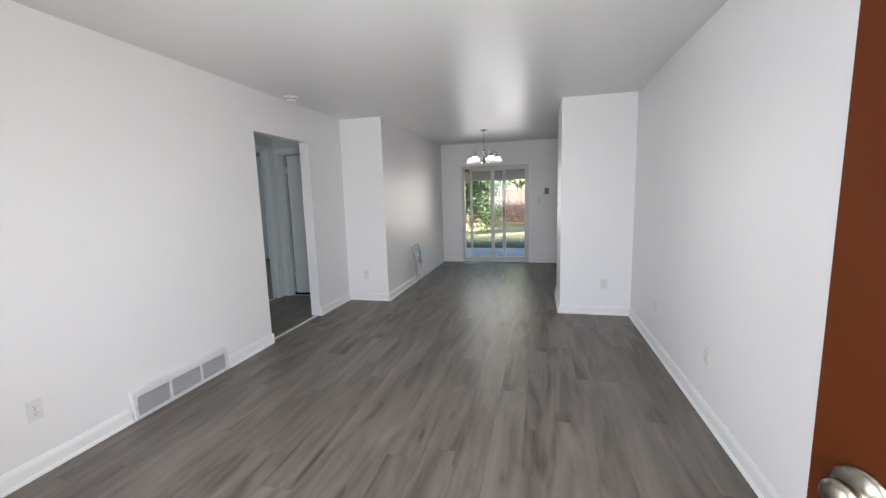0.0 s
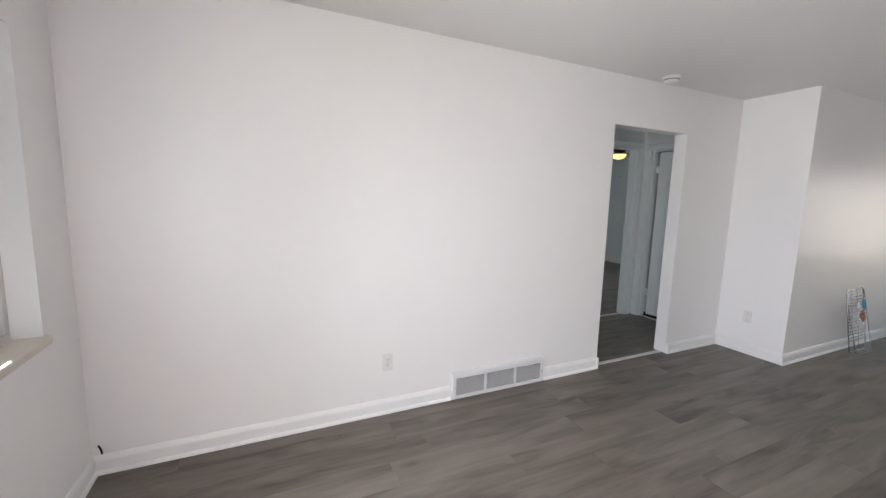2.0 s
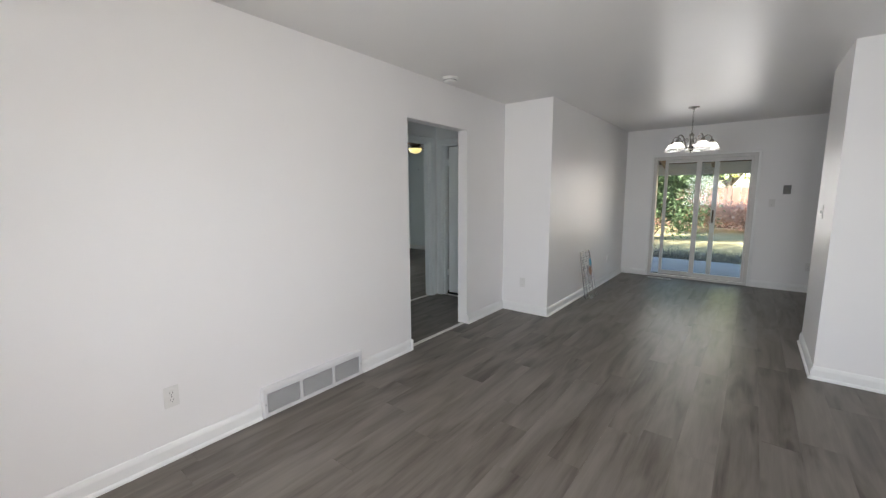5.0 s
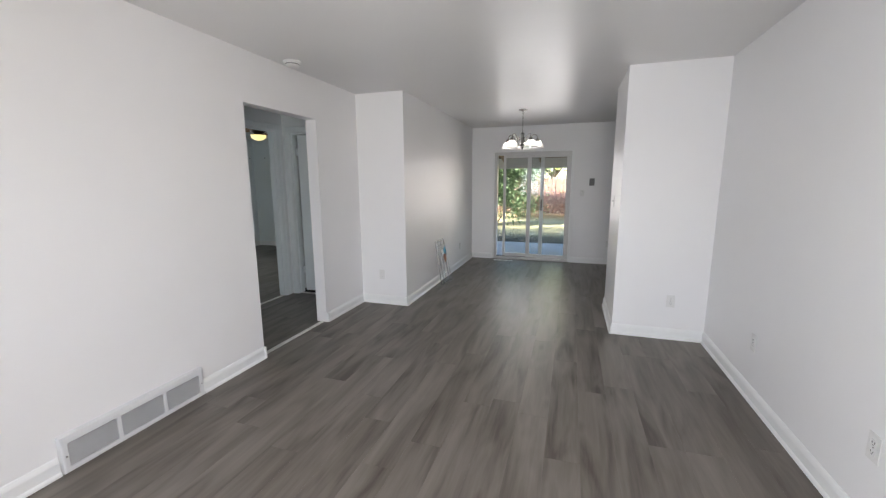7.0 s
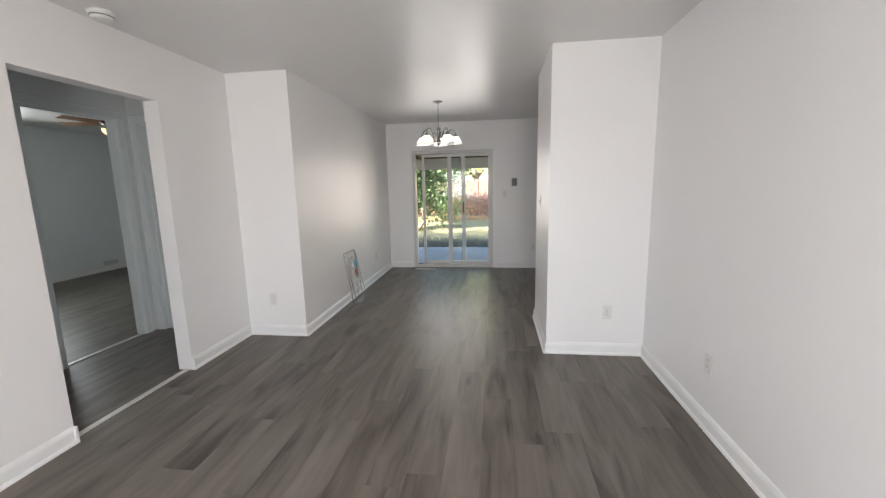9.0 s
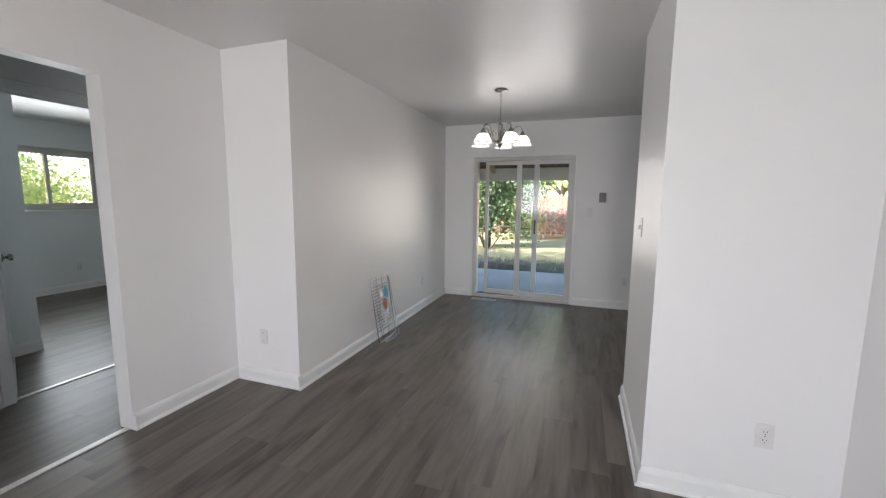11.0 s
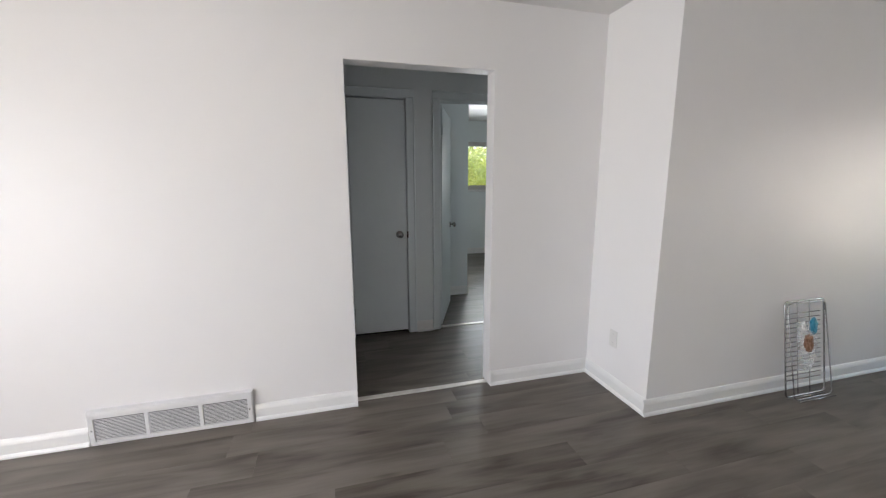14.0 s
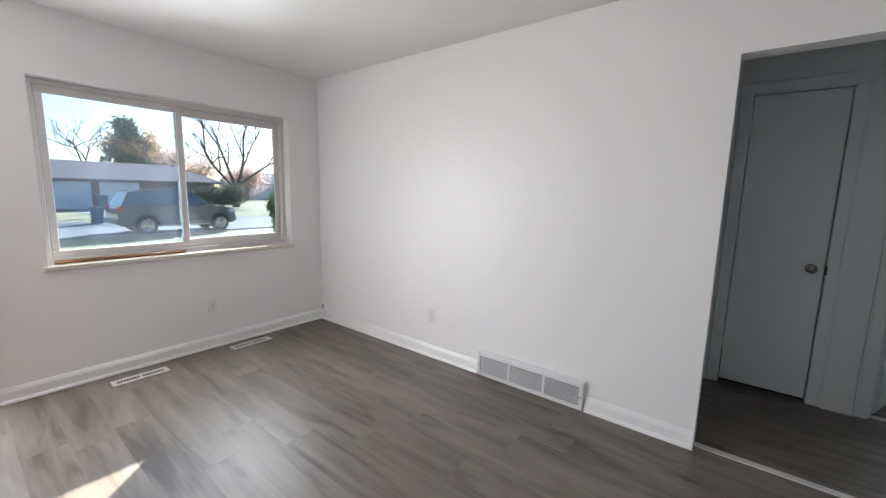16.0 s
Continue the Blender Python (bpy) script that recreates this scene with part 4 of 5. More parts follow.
def foliage(name, leaf_mat_, n, shape, size, rng, parent, label):
    """A crown of many single leaf blades scattered through `shape`, a function of a random source."""
    verts, faces = [], []
    for _ in range(n):
        c = shape(rng)
        d = Vector((rng.gauss(0, 1), rng.gauss(0, 1), rng.gauss(0, 1))).normalized()
        s = d.orthogonal().normalized()
        s.rotate(Matrix.Rotation(rng.uniform(0, 6.28), 3, d))
        k = size * rng.uniform(0.6, 1.4)
        b = len(verts)
        verts += [c - d * k, c + s * k * 0.42 - d * k * 0.1, c + d * k, c - s * k * 0.42 - d * k * 0.1]
        faces.append((b, b + 1, b + 2, b + 3))
    me = bpy.data.meshes.new(name)
    me.from_pydata(verts, [], faces)
    me.materials.append(leaf_mat_)
    ob = new(name, me)
    ob.parent = parent
    return tagged(ob, label)


def leaf_material(name, stops, trans=0.35):
    m = mat(name, rough=0.6)
    geo = m.node_tree.nodes.new("ShaderNodeNewGeometry")
    r = ramp(m, stops)
    m.node_tree.links.new(geo.outputs["Random Per Island"], r.inputs["Fac"])
    m.node_tree.links.new(r.outputs["Color"], bsdf(m).inputs["Base Color"])
    bsdf(m).inputs["Transmission Weight"].default_value = 0.0
    tl = m.node_tree.nodes.new("ShaderNodeBsdfTranslucent")
    mix = nd(m, "ShaderNodeMixShader", Fac=trans)
    m.node_tree.links.new(r.outputs["Color"], tl.inputs["Color"])
    m.node_tree.links.new(bsdf(m).outputs["BSDF"], mix.inputs[1])
    m.node_tree.links.new(tl.outputs["BSDF"], mix.inputs[2])
    m.node_tree.links.new(mix.outputs["Shader"], m.node_tree.nodes["Material Output"].inputs["Surface"])
    return m


green_leaf = leaf_material("green_leaves", [(0.0, (0.035, 0.065, 0.030)), (0.5, (0.085, 0.14, 0.06)), (1.0, (0.20, 0.28, 0.14))], 0.40)
dark_leaf = leaf_material("evergreen_needles", [(0.0, (0.05, 0.10, 0.035)), (1.0, (0.19, 0.27, 0.09))])
hedge_leaf = leaf_material("dusty_hedge_leaves", [(0.0, (0.10, 0.12, 0.085)), (1.0, (0.22, 0.23, 0.17))])
lime_leaf = leaf_material("sunlit_leaves", [(0.0, (0.52, 0.57, 0.20)), (1.0, (0.76, 0.78, 0.42))], 0.5)
rust_leaf = leaf_material("rust_leaves", [(0.0, (0.66, 0.40, 0.31)), (0.5, (0.77, 0.57, 0.48)), (1.0, (0.84, 0.70, 0.62))], 0.6)
amber_leaf = leaf_material("amber_leaves", [(0.0, (0.30, 0.26, 0.07)), (0.4, (0.58, 0.30, 0.10)), (1.0, (0.78, 0.52, 0.26))], 0.45)
bark = varied(mat("grey_bark", rough=0.9), [(0.3, (0.07, 0.06, 0.05)), (0.7, (0.15, 0.13, 0.11))], (10, 10, 2), 6, 0.5, (30, 30, 6), 0.01)


def limb(bm, p, d, length, r, depth, rng, spread=0.6, droop=0.0, steps=5):
    pts, q, e = [p.copy()], p.copy(), d.copy()
    for _ in range(steps):
        e = (e + Vector((rng.gauss(0, 0.12), rng.gauss(0, 0.12), rng.gauss(0, 0.08) - droop))).normalized()
        q = q + e * (length / steps)
        pts.append(q.copy())
    tube(bm, pts, lambda u: r * (1 - 0.55 * u), 7 if r > 0.04 else 5)
    tips = [q]
    if depth > 0:
        for k in range(3 if depth > 1 else 4):
            at = pts[rng.randint(2, steps)]
            nd_ = (e + Vector((rng.gauss(0, spread), rng.gauss(0, spread), rng.gauss(0.15, spread * 0.6)))).normalized()
            tips += limb(bm, at, nd_, length * rng.uniform(0.55, 0.8), r * 0.56, depth - 1, rng, spread, droop, steps)
    return tips


def tree(name, at, height, r, label, leaf_m, leaves, crown, seed, depth=3, leaf_size=0.12, fork=4, leaf_label="leafy crown", ways=None, trunk=0.25, reach=0.36, column=0.0):
    rng_ = random.Random(seed)
    t = thing(name, pose(*at), label, "tree")
    bm = bmesh.new()
    trunk_h = height * trunk
    tube(bm, [(0, 0, -0.05), (0.02, 0, trunk_h * 0.5), (0.0, 0.03, trunk_h)], lambda u: r * (1.25 - 0.35 * u), 10)
    tips = []
    for k in range(fork):
        a = 2 * math.pi * k / fork + rng_.uniform(-0.3, 0.3)
        d = Vector(ways[k] if ways else (math.cos(a) * 0.75, math.sin(a) * 0.5, 0.8)).normalized()
        tips += limb(bm, Vector((0, 0.0, trunk_h * 0.95)), d, height * reach, r * 0.55, depth, rng_)
    part("trunk", bm, bark, t, smooth=True)
    if column:
        tips = [Vector((rng_.gauss(0, column) * (1.15 - u), rng_.gauss(0, column) * (1.15 - u), height * (0.35 + 0.65 * u))) for u in [rng_.random() for _ in range(60)]]
    if leaves:
        def shape(g):
            c = tips[g.randrange(len(tips))]
            return c + Vector((g.gauss(0, crown), g.gauss(0, crown), g.gauss(0, crown * 0.8)))
        foliage("crown", leaf_m, leaves, shape, leaf_size, rng_, t, leaf_label)
    return t


def shrub(name, at, w, d, h, leaf_m, n, size, seed, label):
    rng_ = random.Random(seed)
    t = thing(name, pose(*at), label, "shrub")
    bm = bmesh.new()
    lobes = []
    for k in range(9):
        a = rng_.uniform(0, 6.28)
        tip = Vector((math.cos(a) * w * rng_.uniform(0.1, 0.42), math.sin(a) * d * rng_.uniform(0.1, 0.42), h * rng_.uniform(0.35, 0.9)))
        tube(bm, [(0.1 * math.cos(a), 0.1 * math.sin(a), -0.03), tip * 0.5 + Vector((0, 0, 0.1)), tip], lambda u: 0.025 * (1.1 - u * 0.8), 5)
        lobes.append((tip, rng_.uniform(0.16, 0.30)))
    part("stems", bm, bark, t, smooth=True)

    def shape(g):
        c, s = lobes[g.randrange(len(lobes))]
        v = Vector((g.gauss(0, w * s * 0.55), g.gauss(0, d * s * 0.55), g.gauss(0, h * s * 0.55))) + c
        v.z = max(v.z, 0.05)
        return v
    foliage("leaves", leaf_m, n, shape, size, rng_, t, "")
    return t


BG_Z = -0.14
tree("garden_tree", (-3.15, 17.9, BG_Z), 4.4, 0.10, "dense dark green garden tree over the lawn's edge", green_leaf, 30000, 0.38, 5, 2, 0.050, 5, trunk=0.18,
     ways=((0.9, 0.1, 0.45), (0.75, 0.4, 0.9), (-0.2, 0.3, 1.0), (-0.6, 0.3, 0.8), (0.5, -0.1, 0.9)), reach=0.30)
shrub("evergreen_shrub", (-2.95, 17.1, BG_Z), 2.4, 1.3, 1.9, green_leaf, 20000, 0.048, 8, "large green shrub under the garden tree")
shrub("rust_shrub", (-2.4, 21.3, BG_Z), 2.8, 1.4, 1.35, rust_leaf, 9000, 0.06, 9, "rust red autumn shrub before the fence")
shrub("rust_shrub", (-0.2, 21.7, BG_Z), 3.2, 1.0, 1.05, rust_leaf, 6000, 0.06, 10, "pale orange autumn shrub before the fence")
shrub("rust_shrub", (2.6, 21.8, BG_Z), 3.0, 1.2, 1.05, rust_leaf, 6000, 0.07, 12, "pale orange autumn shrub before the fence")
tree("far_tree", (-1.5, 33, BG_Z), 8, 0.2, "sunlit tree beyond the back fence", lime_leaf, 9000, 0.9, 13, 2, 0.22, 5)
tree("far_tree", (5.0, 35, BG_Z), 8, 0.2, "sunlit tree beyond the back fence", lime_leaf, 9000, 0.9, 14, 2, 0.22, 5)
# crown reaches out of view to the south to keep sun off the bedroom window
tree("side_tree", (-12.4, 5.9, GZ), 7.6, 0.18, "yellow-green tree outside the bedroom, crown widened to block sun", lime_leaf, 42000, 0.8, 15, 2, 0.10, 7, trunk=0.22, reach=0.40)
shrub("side_shrub", (-11.8, 9.0, GZ), 3.6, 4.0, 3.2, lime_leaf, 18000, 0.055, 16, "yellow-green shrub outside the bedroom window")

fence = thing("fence", pose(0, 23.2, BG_Z), "red cedar board fence across the back of the yard", "fence")
board_first = None
for k in range(150):
    if board_first is None:
        bm = bmesh.new()
        box(bm, -0.068, 0.068, -0.009, 0.009, 0.03, 1.75, 0.003)
        bd = board_first = part("board", bm, fence_wood, fence)
    else:
        bd = new("board", board_first.data)
        bd.parent = fence
    bd.location = (-12 + k * 0.15, 0, 0)
    bd.rotation_euler.y = rng.gauss(0, 0.006)
    bd.scale.z = 1 + rng.gauss(0, 0.008)
for z in (0.35, 1.45):
    part("rail", bx(-12.1, 10.5, 0.009, 0.047, z, z + 0.09), fence_wood, fence)
for k in range(10):
    part("post", bx(-12 + k * 2.4, -11.91 + k * 2.4, 0.047, 0.137, 0, 1.7), fence_wood, fence)

# grass blades of the shaded lawn edge beside the patio
gb = random.Random(21)
verts, faces = [], []
for _ in range(26000):
    x, y = gb.uniform(-4.5, 3.0), 13.06 + abs(gb.gauss(0, 0.9))
    hgt, a = gb.uniform(0.02, 0.075) * (1.2 if y < 13.3 else 1.0), gb.uniform(0, 6.28)
    b = len(verts)
    dx, dy = math.cos(a), math.sin(a)
    verts += [(x - dx * 0.006, y - dy * 0.006, -0.14), (x + dx * 0.006, y + dy * 0.006, -0.14), (x + dy * hgt * 0.6, y - dx * hgt * 0.6, -0.14 + hgt)]
    faces.append((b, b + 1, b + 2))
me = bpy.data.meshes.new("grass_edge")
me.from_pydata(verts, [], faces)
# darker than the lawn: the patio cover's shade is put into the blades' colour
me.materials.append(leaf_material("shade_darkened_dry_grass_blades", [(0.0, (0.05, 0.055, 0.045)), (0.5, (0.12, 0.12, 0.10)), (1.0, (0.30, 0.29, 0.25))]))
tagged(new("grass_edge", me), "rough dry grass along the patio, coloured darker for the cover's shade", "grass", kind="stuff")

# ---- across the street ----
car_paint = varied(mat("dark_grey_car_paint", rough=0.25, metal=0.3), [(0.3, (0.090, 0.115, 0.150)), (0.7, (0.110, 0.138, 0.175))], (2, 2, 2))
bsdf(car_paint).inputs["Coat Weight"].default_value = 0.8
car_glass = mat("tinted_car_glass", (0.10, 0.14, 0.20), 0.08)
tyre_mat = varied(mat("tyre_rubber", rough=0.85), [(0.3, (0.018, 0.018, 0.018)), (0.7, (0.03, 0.03, 0.03))], (20, 20, 20))
red_lens = mat("red_lamp_lens", (0.45, 0.02, 0.02), 0.15)
clear_lens = mat("clear_lamp_lens", (0.75, 0.77, 0.78), 0.1)
CAR = thing("suv", pose(-6.36, -13.75, GZ + 0.012) @ Matrix.Diagonal((0.955, 0.955, 0.975, 1)), "dark grey sport utility vehicle parked at the kerb", "car")


def extrude_side(bm, outline, y0, y1, tuck=None):
    """Extrudes an outline of (x, z) from y0 to y1; tuck narrows it by height."""
    loops = []
    for y, s in ((y0, 1), (y1, -1)):
        loops.append([bm.verts.new((x, y + s * (tuck(z) if tuck else 0), z)) for x, z in outline])
    n = len(outline)
    for i in range(n):
        bm.faces.new((loops[0][i], loops[0][(i + 1) % n], loops[1][(i + 1) % n], loops[1][i]))
    bm.faces.new(loops[0][::-1])
    bm.faces.new(loops[1])
    return bm


def arch(cx, r, z0, n=8):
    return [(cx + r * math.cos(math.pi * (1 - i / n)), z0 + r * math.sin(math.pi * (1 - i / n))) for i in range(n + 1)]


# the nose points to -x; the rear to +x
low = [(-2.02, 0.36), (-2.07, 0.55), (-2.06, 0.80), (-1.98, 0.95), (-1.75, 1.03), (-1.10, 1.12), (1.0, 1.14), (2.10, 1.13), (2.24, 1.02), (2.30, 0.80), (2.30, 0.45), (2.22, 0.34)]
body_outline = low + arch(1.36, 0.40, 0.34)[::-1] + [(0.9, 0.28), (-0.95, 0.28)] + arch(-1.42, 0.40, 0.34)[::-1]
bm = extrude_side(bmesh.new(), body_outline, -0.92, 0.92, lambda z: 0.03 + max(0, 0.55 - z) * 0.10)
part("body", bm, car_paint, CAR)
cabin = [(-1.12, 1.11), (-0.50, 1.58), (-0.25, 1.67), (1.55, 1.70), (1.90, 1.64), (2.18, 1.12)]
bm = extrude_side(bmesh.new(), cabin, -0.86, 0.86, lambda z: (z - 1.11) * 0.30)
part("cabin", bm, car_paint, CAR)
for s in (1, -1):
    for k, poly in enumerate(([(-0.90, 1.17), (-0.42, 1.56), (0.02, 1.60), (0.02, 1.17)], [(0.08, 1.17), (0.08, 1.60), (0.92, 1.62), (0.98, 1.17)], [(1.05, 1.17), (1.00, 1.61), (1.66, 1.61), (1.92, 1.20)])):
        g = bmesh.new()
        off = lambda z: 0.86 - (z - 1.11) * 0.30
        vs = [[g.verts.new((x, s * (off(z) + o), z)) for x, z in poly] for o in (-0.01, 0.006)]
        n = len(poly)
        for i in range(n):
            g.faces.new((vs[0][i], vs[0][(i + 1) % n], vs[1][(i + 1) % n], vs[1][i]))
        g.faces.new(vs[0])
        g.faces.new(vs[1])
        part("side_window", g, car_glass, CAR, "tinted side window")
    part("roof_rail", tube(bmesh.new(), [(-0.1, s * 0.66, 1.70), (0.0, s * 0.66, 1.74), (1.5, s * 0.66, 1.76), (1.62, s * 0.66, 1.72)], 0.016, 8), nickel, CAR, "silver roof rail", smooth=True)
    part("tail_lamp", box(bmesh.new(), 2.10, 2.305, s * 0.905 - 0.05, s * 0.905 + 0.012, 0.90, 1.10, 0.02, 2), red_lens, CAR, "red tail lamp")
    part("headlight", box(bmesh.new(), -2.075, -1.80, s * 0.88 - 0.06, s * 0.88 + 0.025, 0.80, 0.94, 0.02, 2), clear_lens, CAR, "clear headlight")
    part("mirror", box(bmesh.new(), -0.86, -0.70, s * 1.0 - 0.08, s * 1.0 + 0.06, 1.12, 1.26, 0.03, 2), car_paint, CAR)
    part("running_board", box(bmesh.new(), -0.95, 0.95, s * 0.93 - 0.05, s * 0.93 + 0.05, 0.30, 0.36, 0.01), nickel, CAR, "silver running board")
    for x in (-0.42, 0.55):
        part("door_handle", box(bmesh.new(), x + 0.28, x + 0.45, s * 0.905 - 0.01, s * 0.905 + 0.02, 1.0, 1.03, 0.006), nickel, CAR)
    for x in (1.36, -1.42):
        m = Matrix.Translation((x, s * 0.80, 0.355)) @ pose(0, 0, 0, -90 * s)
        wheel = part("wheel", lathe(bmesh.new(), [(0.24, -0.10), (0.34, -0.10), (0.365, -0.08), (0.368, 0.07), (0.34, 0.105), (0.25, 0.11), (0.24, 0.08)], 32, m), tyre_mat, CAR, "black tyre", smooth=True)
        part("hub", lathe(bmesh.new(), [(0.245, 0.06), (0.245, 0.10), (0.225, 0.10), (0.215, 0.065), (0.0004, 0.055)], 32, m), slat_grey, wheel, "grey wheel dish", smooth=True)
        sp = bmesh.new()
        for k in range(5):
            q = m @ pose(0, 0, 0, 0, 0, 72 * k + 10)
            vs = [sp.verts.new(q @ Vector(p)) for p in ((0.03, -0.035, 0.098), (0.235, -0.028, 0.090), (0.235, 0.028, 0.090), (0.03, 0.035, 0.098), (0.03, -0.035, 0.060), (0.235, -0.028, 0.060), (0.235, 0.028, 0.060), (0.03, 0.035, 0.060))]
            for f in ((0, 1, 2, 3), (0, 4, 5, 1), (1, 5, 6, 2), (2, 6, 7, 3), (3, 7, 4, 0), (4, 7, 6, 5)):
                sp.faces.new([vs[i] for i in f])
        part("spokes", sp, nickel, wheel, "silver five-spoke rim")
glass_bm = bmesh.new()
gv = [[glass_bm.verts.new((x + o, y, z)) for x, y, z in ((2.115, -0.66, 1.22), (2.115, 0.66, 1.22), (1.925, 0.60, 1.58), (1.925, -0.60, 1.58))] for o in (-0.012, 0.012)]
for k in range(4):
    glass_bm.faces.new((gv[0][k], gv[0][(k + 1) % 4], gv[1][(k + 1) % 4], gv[1][k]))
glass_bm.faces.new(gv[0][::-1])
glass_bm.faces.new(gv[1])
part("rear_window", glass_bm, car_glass, CAR, "tinted rear window")
for s in (1, -1):
    for x in (1.36, -1.42):
        rim_pts = [(px, s * 0.905, pz) for px, pz in arch(x, 0.415, 0.34, 12)]
        part("wheel_arch", tube(bmesh.new(), rim_pts, 0.028, 6), tyre_mat, CAR, "black wheel arch trim")
part("rear_bumper", box(bmesh.new(), 2.18, 2.40, -0.88, 0.88, 0.42, 0.62, 0.04, 2), plastic_grey, CAR, "grey bumper")
part("front_bumper", box(bmesh.new(), -2.15, -1.95, -0.86, 0.86, 0.40, 0.62, 0.04, 2), car_paint, CAR)

# neighbouring house
brick_mat = varied(mat("brown_brick_wall", rough=0.9), [(0.3, (0.20, 0.13, 0.10)), (0.7, (0.32, 0.22, 0.18))], (2, 2, 8), 6, 0.3, (20, 20, 40), 0.004)
garage_white = varied(mat("white_garage_door", rough=0.5), [(0.3, (0.74, 0.75, 0.78)), (0.7, (0.80, 0.81, 0.84))], (1, 1, 2))
brown_shingle = varied(mat("brown_roof_shingle", rough=0.95, spec=0.15), [(0.3, (0.22, 0.185, 0.17)), (0.7, (0.30, 0.25, 0.235))], (1.5, 1.5, 6), 8, 0.4, (6, 30, 30), 0.01)
NH = thing("house", pose(-8.6, -34.0, GZ), "low brown ranch house with white garage doors across the street", "house")
part("wall", bx(-7.4, 15.0, -8.0, 0.0, 0.0, 2.3), brick_mat, NH, "brown brick wall")
rf = bmesh.new()
rv = [rf.verts.new(p) for p in ((-8.1, 0.6, 2.28), (15.8, 0.6, 2.28), (15.8, -8.7, 2.28), (-8.1, -8.7, 2.28), (-5.2, -4.0, 3.75), (13.0, -4.0, 3.75), (-8.1, 0.6, 2.12), (15.8, 0.6, 2.12), (15.8, -8.7, 2.12), (-8.1, -8.7, 2.12))]
for f in ((0, 1, 5, 4), (2, 3, 4, 5), (1, 2, 5), (3, 0, 4), (0, 6, 7, 1), (1, 7, 8, 2), (2, 8, 9, 3), (3, 9, 6, 0), (6, 9, 8, 7)):
    rf.faces.new([rv[i] for i in f])
part("roof", rf, brown_shingle, NH, "brown-grey shingle roof")
for x0, x1 in ((1.3, 4.6), (-1.7, 0.8)):
    gd = part("garage_door", bx(x0, x1, 0.0, 0.03, 0.02, 2.06), garage_white, NH, "white panelled garage door")
    for k in range(4):
        part("panel", box(bmesh.new(), x0 + 0.06, x1 - 0.06, 0.03, 0.045, 0.06 + k * 0.5, 0.52 + k * 0.5, 0.01), garage_white, gd)
for x0, x1 in ((-4.6, -3.2), (-6.9, -6.0)):
    wdw = part("window", bx(x0, x1, 0.0, 0.03, 0.75, 1.75), vinyl, NH, "white framed window")
    part("pane", bx(x0 + 0.06, (x0 + x1) / 2 - 0.03, 0.03, 0.04, 0.81, 1.69), car_glass, wdw, "dark window pane")
    part("pane", bx((x0 + x1) / 2 + 0.03, x1 - 0.06, 0.03, 0.04, 0.81, 1.69), car_glass, wdw, "dark window pane")

bin_teal = varied(mat("teal_bin_plastic", rough=0.5), [(0.3, (0.02, 0.10, 0.14)), (0.7, (0.03, 0.14, 0.19))], (4, 4, 4))
for x, y, k in ((-4.75, -19.2, 0.74), (-7.6, -32.6, 1.0)):
    b = thing("wheelie_bin", pose(x, y, GZ + 0.02) @ Matrix.Scale(k, 4), "teal plastic wheeled rubbish bin", "bin", "bins at the kerb")
    bm = bmesh.new()
    vs = [bm.verts.new(p) for p in ((-0.24, -0.28, 0.05), (0.24, -0.28, 0.05), (0.24, 0.28, 0.05), (-0.24, 0.28, 0.05), (-0.30, -0.36, 1.0), (0.30, -0.36, 1.0), (0.30, 0.36, 1.0), (-0.30, 0.36, 1.0))]
    for f in ((0, 1, 2, 3), (4, 5, 6, 7), (0, 4, 5, 1), (1, 5, 6, 2), (2, 6, 7, 3), (3, 7, 4, 0)):
        bm.faces.new([vs[i] for i in f])
    part("body", bm, bin_teal, b)
    part("lid", box(bmesh.new(), -0.32, 0.32, -0.38, 0.38, 1.0, 1.07, 0.02, 2), bin_teal, b)
    for s in (-0.25, 0.25):
        part("wheel", lathe(bmesh.new(), [(0.0004, -0.025), (0.10, -0.025), (0.10, 0.025), (0.0004, 0.025)], 16, Matrix.Translation((s, -0.30, 0.08)) @ pose(0, 0, 0, 0, 90)), tyre_mat, b)

tree("bare_tree", (-17.9, -34.0, GZ), 9.5, 0.27, "large bare autumn tree beside the house", None, 0, 0, 31, 4, fork=4,
     ways=((0.70, 0.1, 0.75), (0.22, -0.2, 0.95), (-0.06, 0.2, 1.0), (-0.80, 0.0, 0.62)), trunk=0.19, reach=0.58)
tree("evergreen_tree", (-12.7, -46.0, GZ), 8.5, 0.25, "dark evergreen tree behind the house", dark_leaf, 6500, 0.36, 32, 1, 0.20, 7,
     ways=((0.12, 0, 1), (-0.15, 0.2, 1), (0.25, -0.2, 0.9), (-0.3, 0, 0.9), (0.05, 0.3, 1.1), (0.1, -0.3, 0.5), (-0.2, 0.2, 0.5)), trunk=0.50, reach=0.30, column=0.80)
tree("orange_tree", (-13.7, -46.8, GZ), 8.2, 0.22, "orange and yellow autumn tree behind the house", amber_leaf, 5200, 0.48, 33, 1, 0.15, 6, trunk=0.5, reach=0.24)
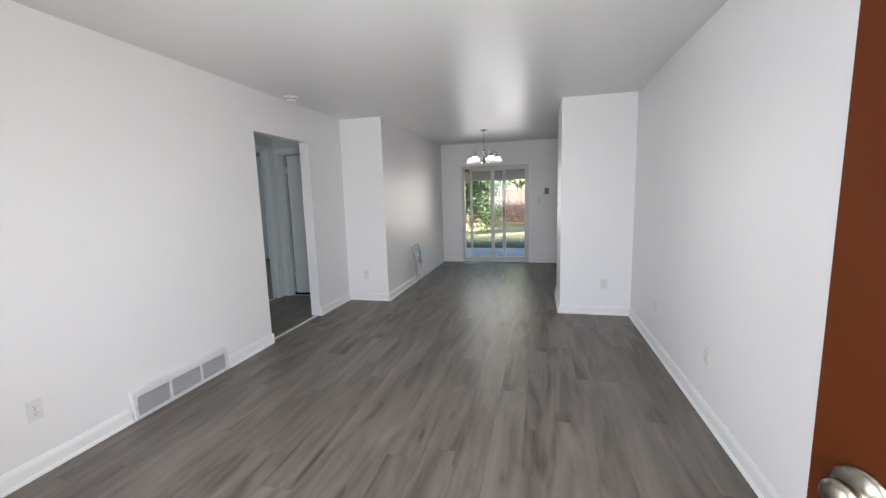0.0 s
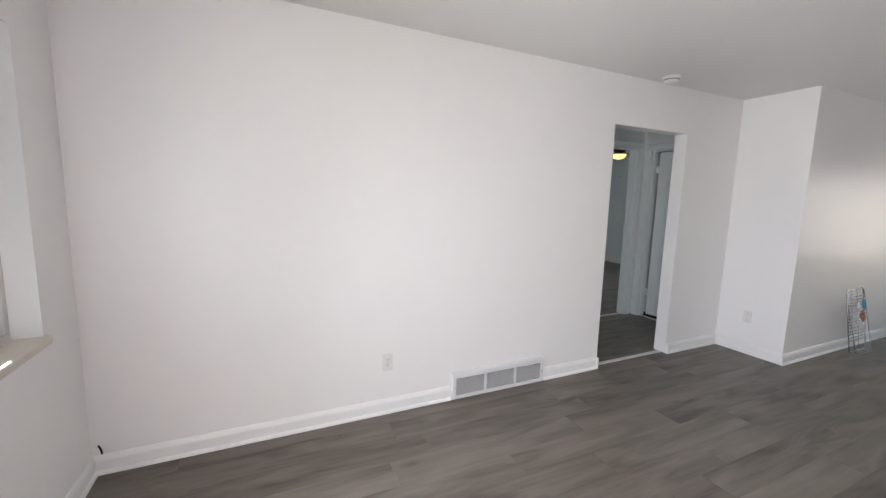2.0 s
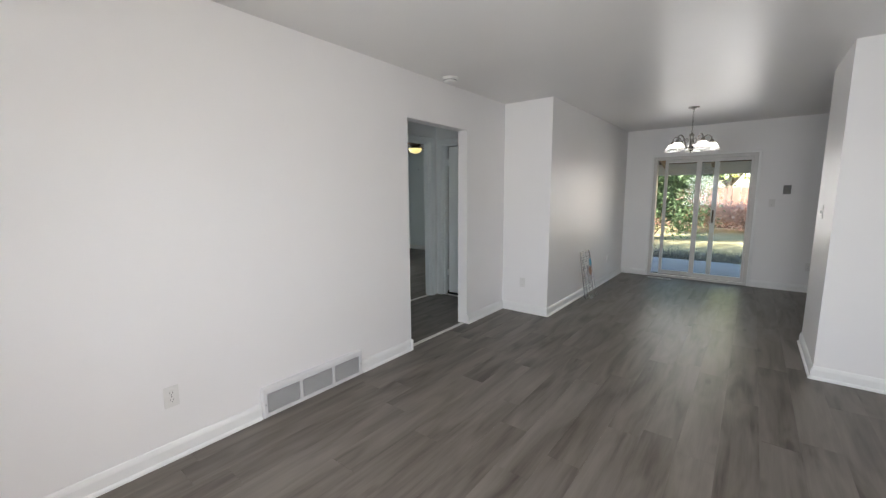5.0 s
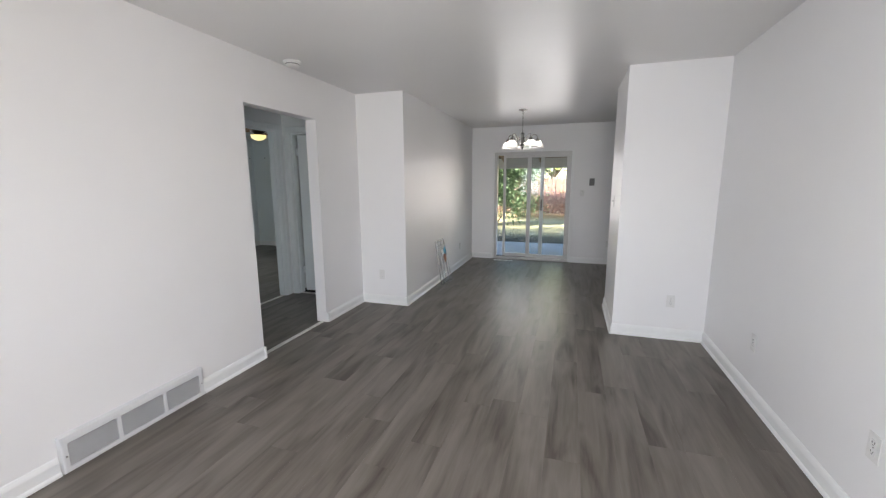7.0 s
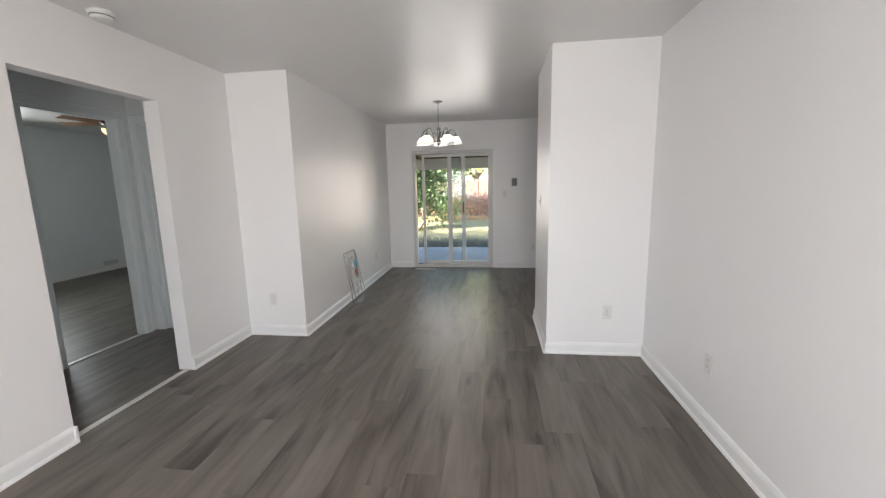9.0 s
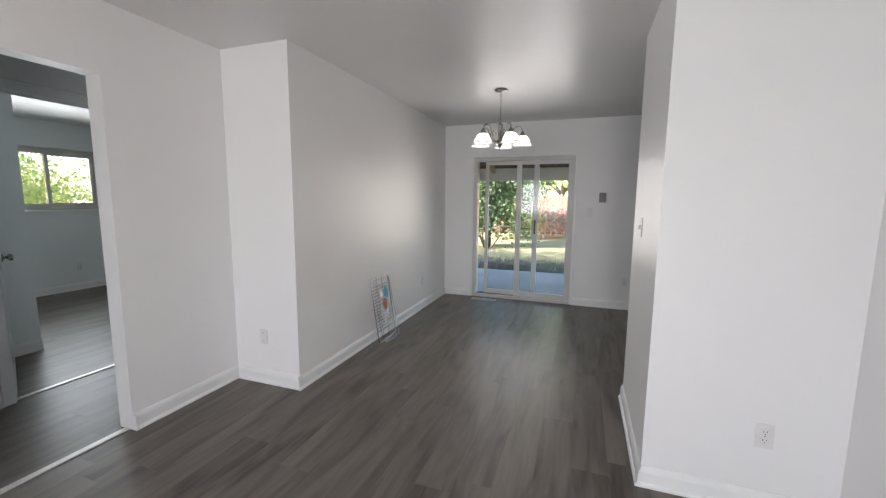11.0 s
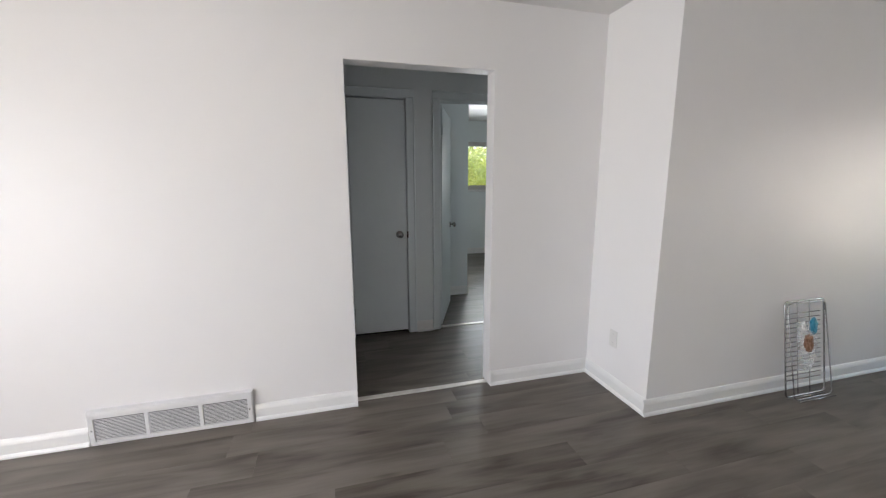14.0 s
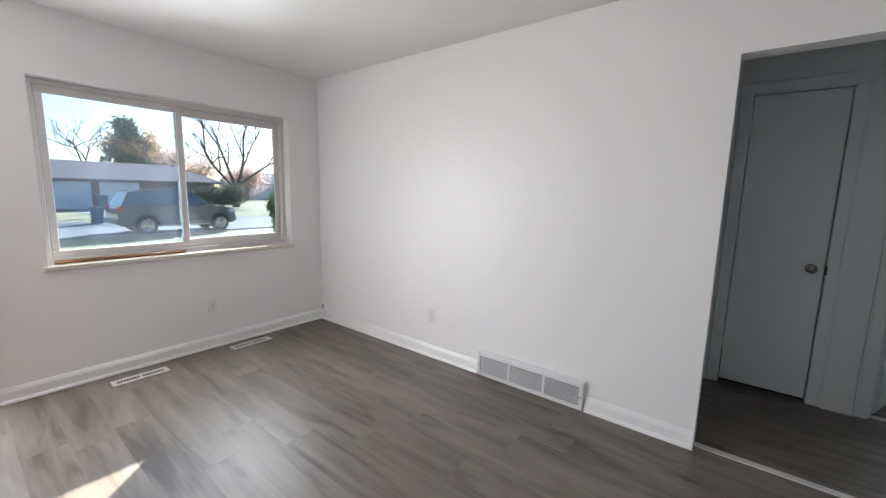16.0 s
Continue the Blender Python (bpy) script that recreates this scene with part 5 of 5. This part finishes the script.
tree("orange_tree", (-15.6, -49.0, GZ), 7.2, 0.20, "thin rust autumn tree behind the house", rust_leaf, 2600, 0.5, 40, 2, 0.13, 5, trunk=0.45, reach=0.26)
tree("bare_tree", (-9.6, -47.0, GZ), 8.6, 0.16, "thin bare tree behind the house", None, 0, 0, 34, 3, fork=4, trunk=0.4, reach=0.34)
tree("bare_tree", (-17.0, -50.0, GZ), 8.0, 0.14, "thin bare tree behind the house", None, 0, 0, 35, 3, fork=4, trunk=0.4, reach=0.3)
tree("orange_tree", (-19.5, -52.0, GZ), 6.4, 0.20, "faded rust autumn tree in the distance", rust_leaf, 3500, 0.7, 36, 2, 0.18, 5)
tree("orange_tree", (-29.0, -55.0, GZ), 4.6, 0.20, "faded rust autumn tree in the distance", rust_leaf, 4000, 0.9, 37, 2, 0.18, 5)
shrub("juniper_shrub", (-15.6, -32.0, GZ), 5.0, 2.4, 2.0, hedge_leaf, 9000, 0.09, 38, "dark green hedge before the neighbouring house")
shrub("porch_shrub", (-8.95, -10.5, GZ), 0.6, 0.6, 1.6, dark_leaf, 5000, 0.05, 39, "narrow dark evergreen shrub on the front lawn")
for k, (x, y, s) in enumerate(((-36, -62, 1.0), (-56, -74, 1.2))):
    fh = thing("house", pose(x, y, GZ), "pale distant house down the street", "house")
    part("wall", bx(-6, 6, -4, 4, 0, 2.6), garage_white, fh)
    rb = bmesh.new()
    rv = [rb.verts.new(p) for p in ((-6.5, -4.6, 2.6), (6.5, -4.6, 2.6), (6.5, 4.6, 2.6), (-6.5, 4.6, 2.6), (-6.5, 0, 4.4), (6.5, 0, 4.4))]
    for f in ((0, 1, 5, 4), (2, 3, 4, 5), (0, 4, 3), (1, 2, 5), (0, 3, 2, 1)):
        rb.faces.new([rv[i] for i in f])
    part("roof", rb, shingle, fh)

# ---- planks, last ----
lay(floor, XL - 0.05, XR, YF - 0.02, YB, rng)
lay(floor, HX - 0.045, XL - 0.05, 4.4, HN + 0.1, rng)
lay(floor, BX, HX - 0.045, 6.0, BN, rng)
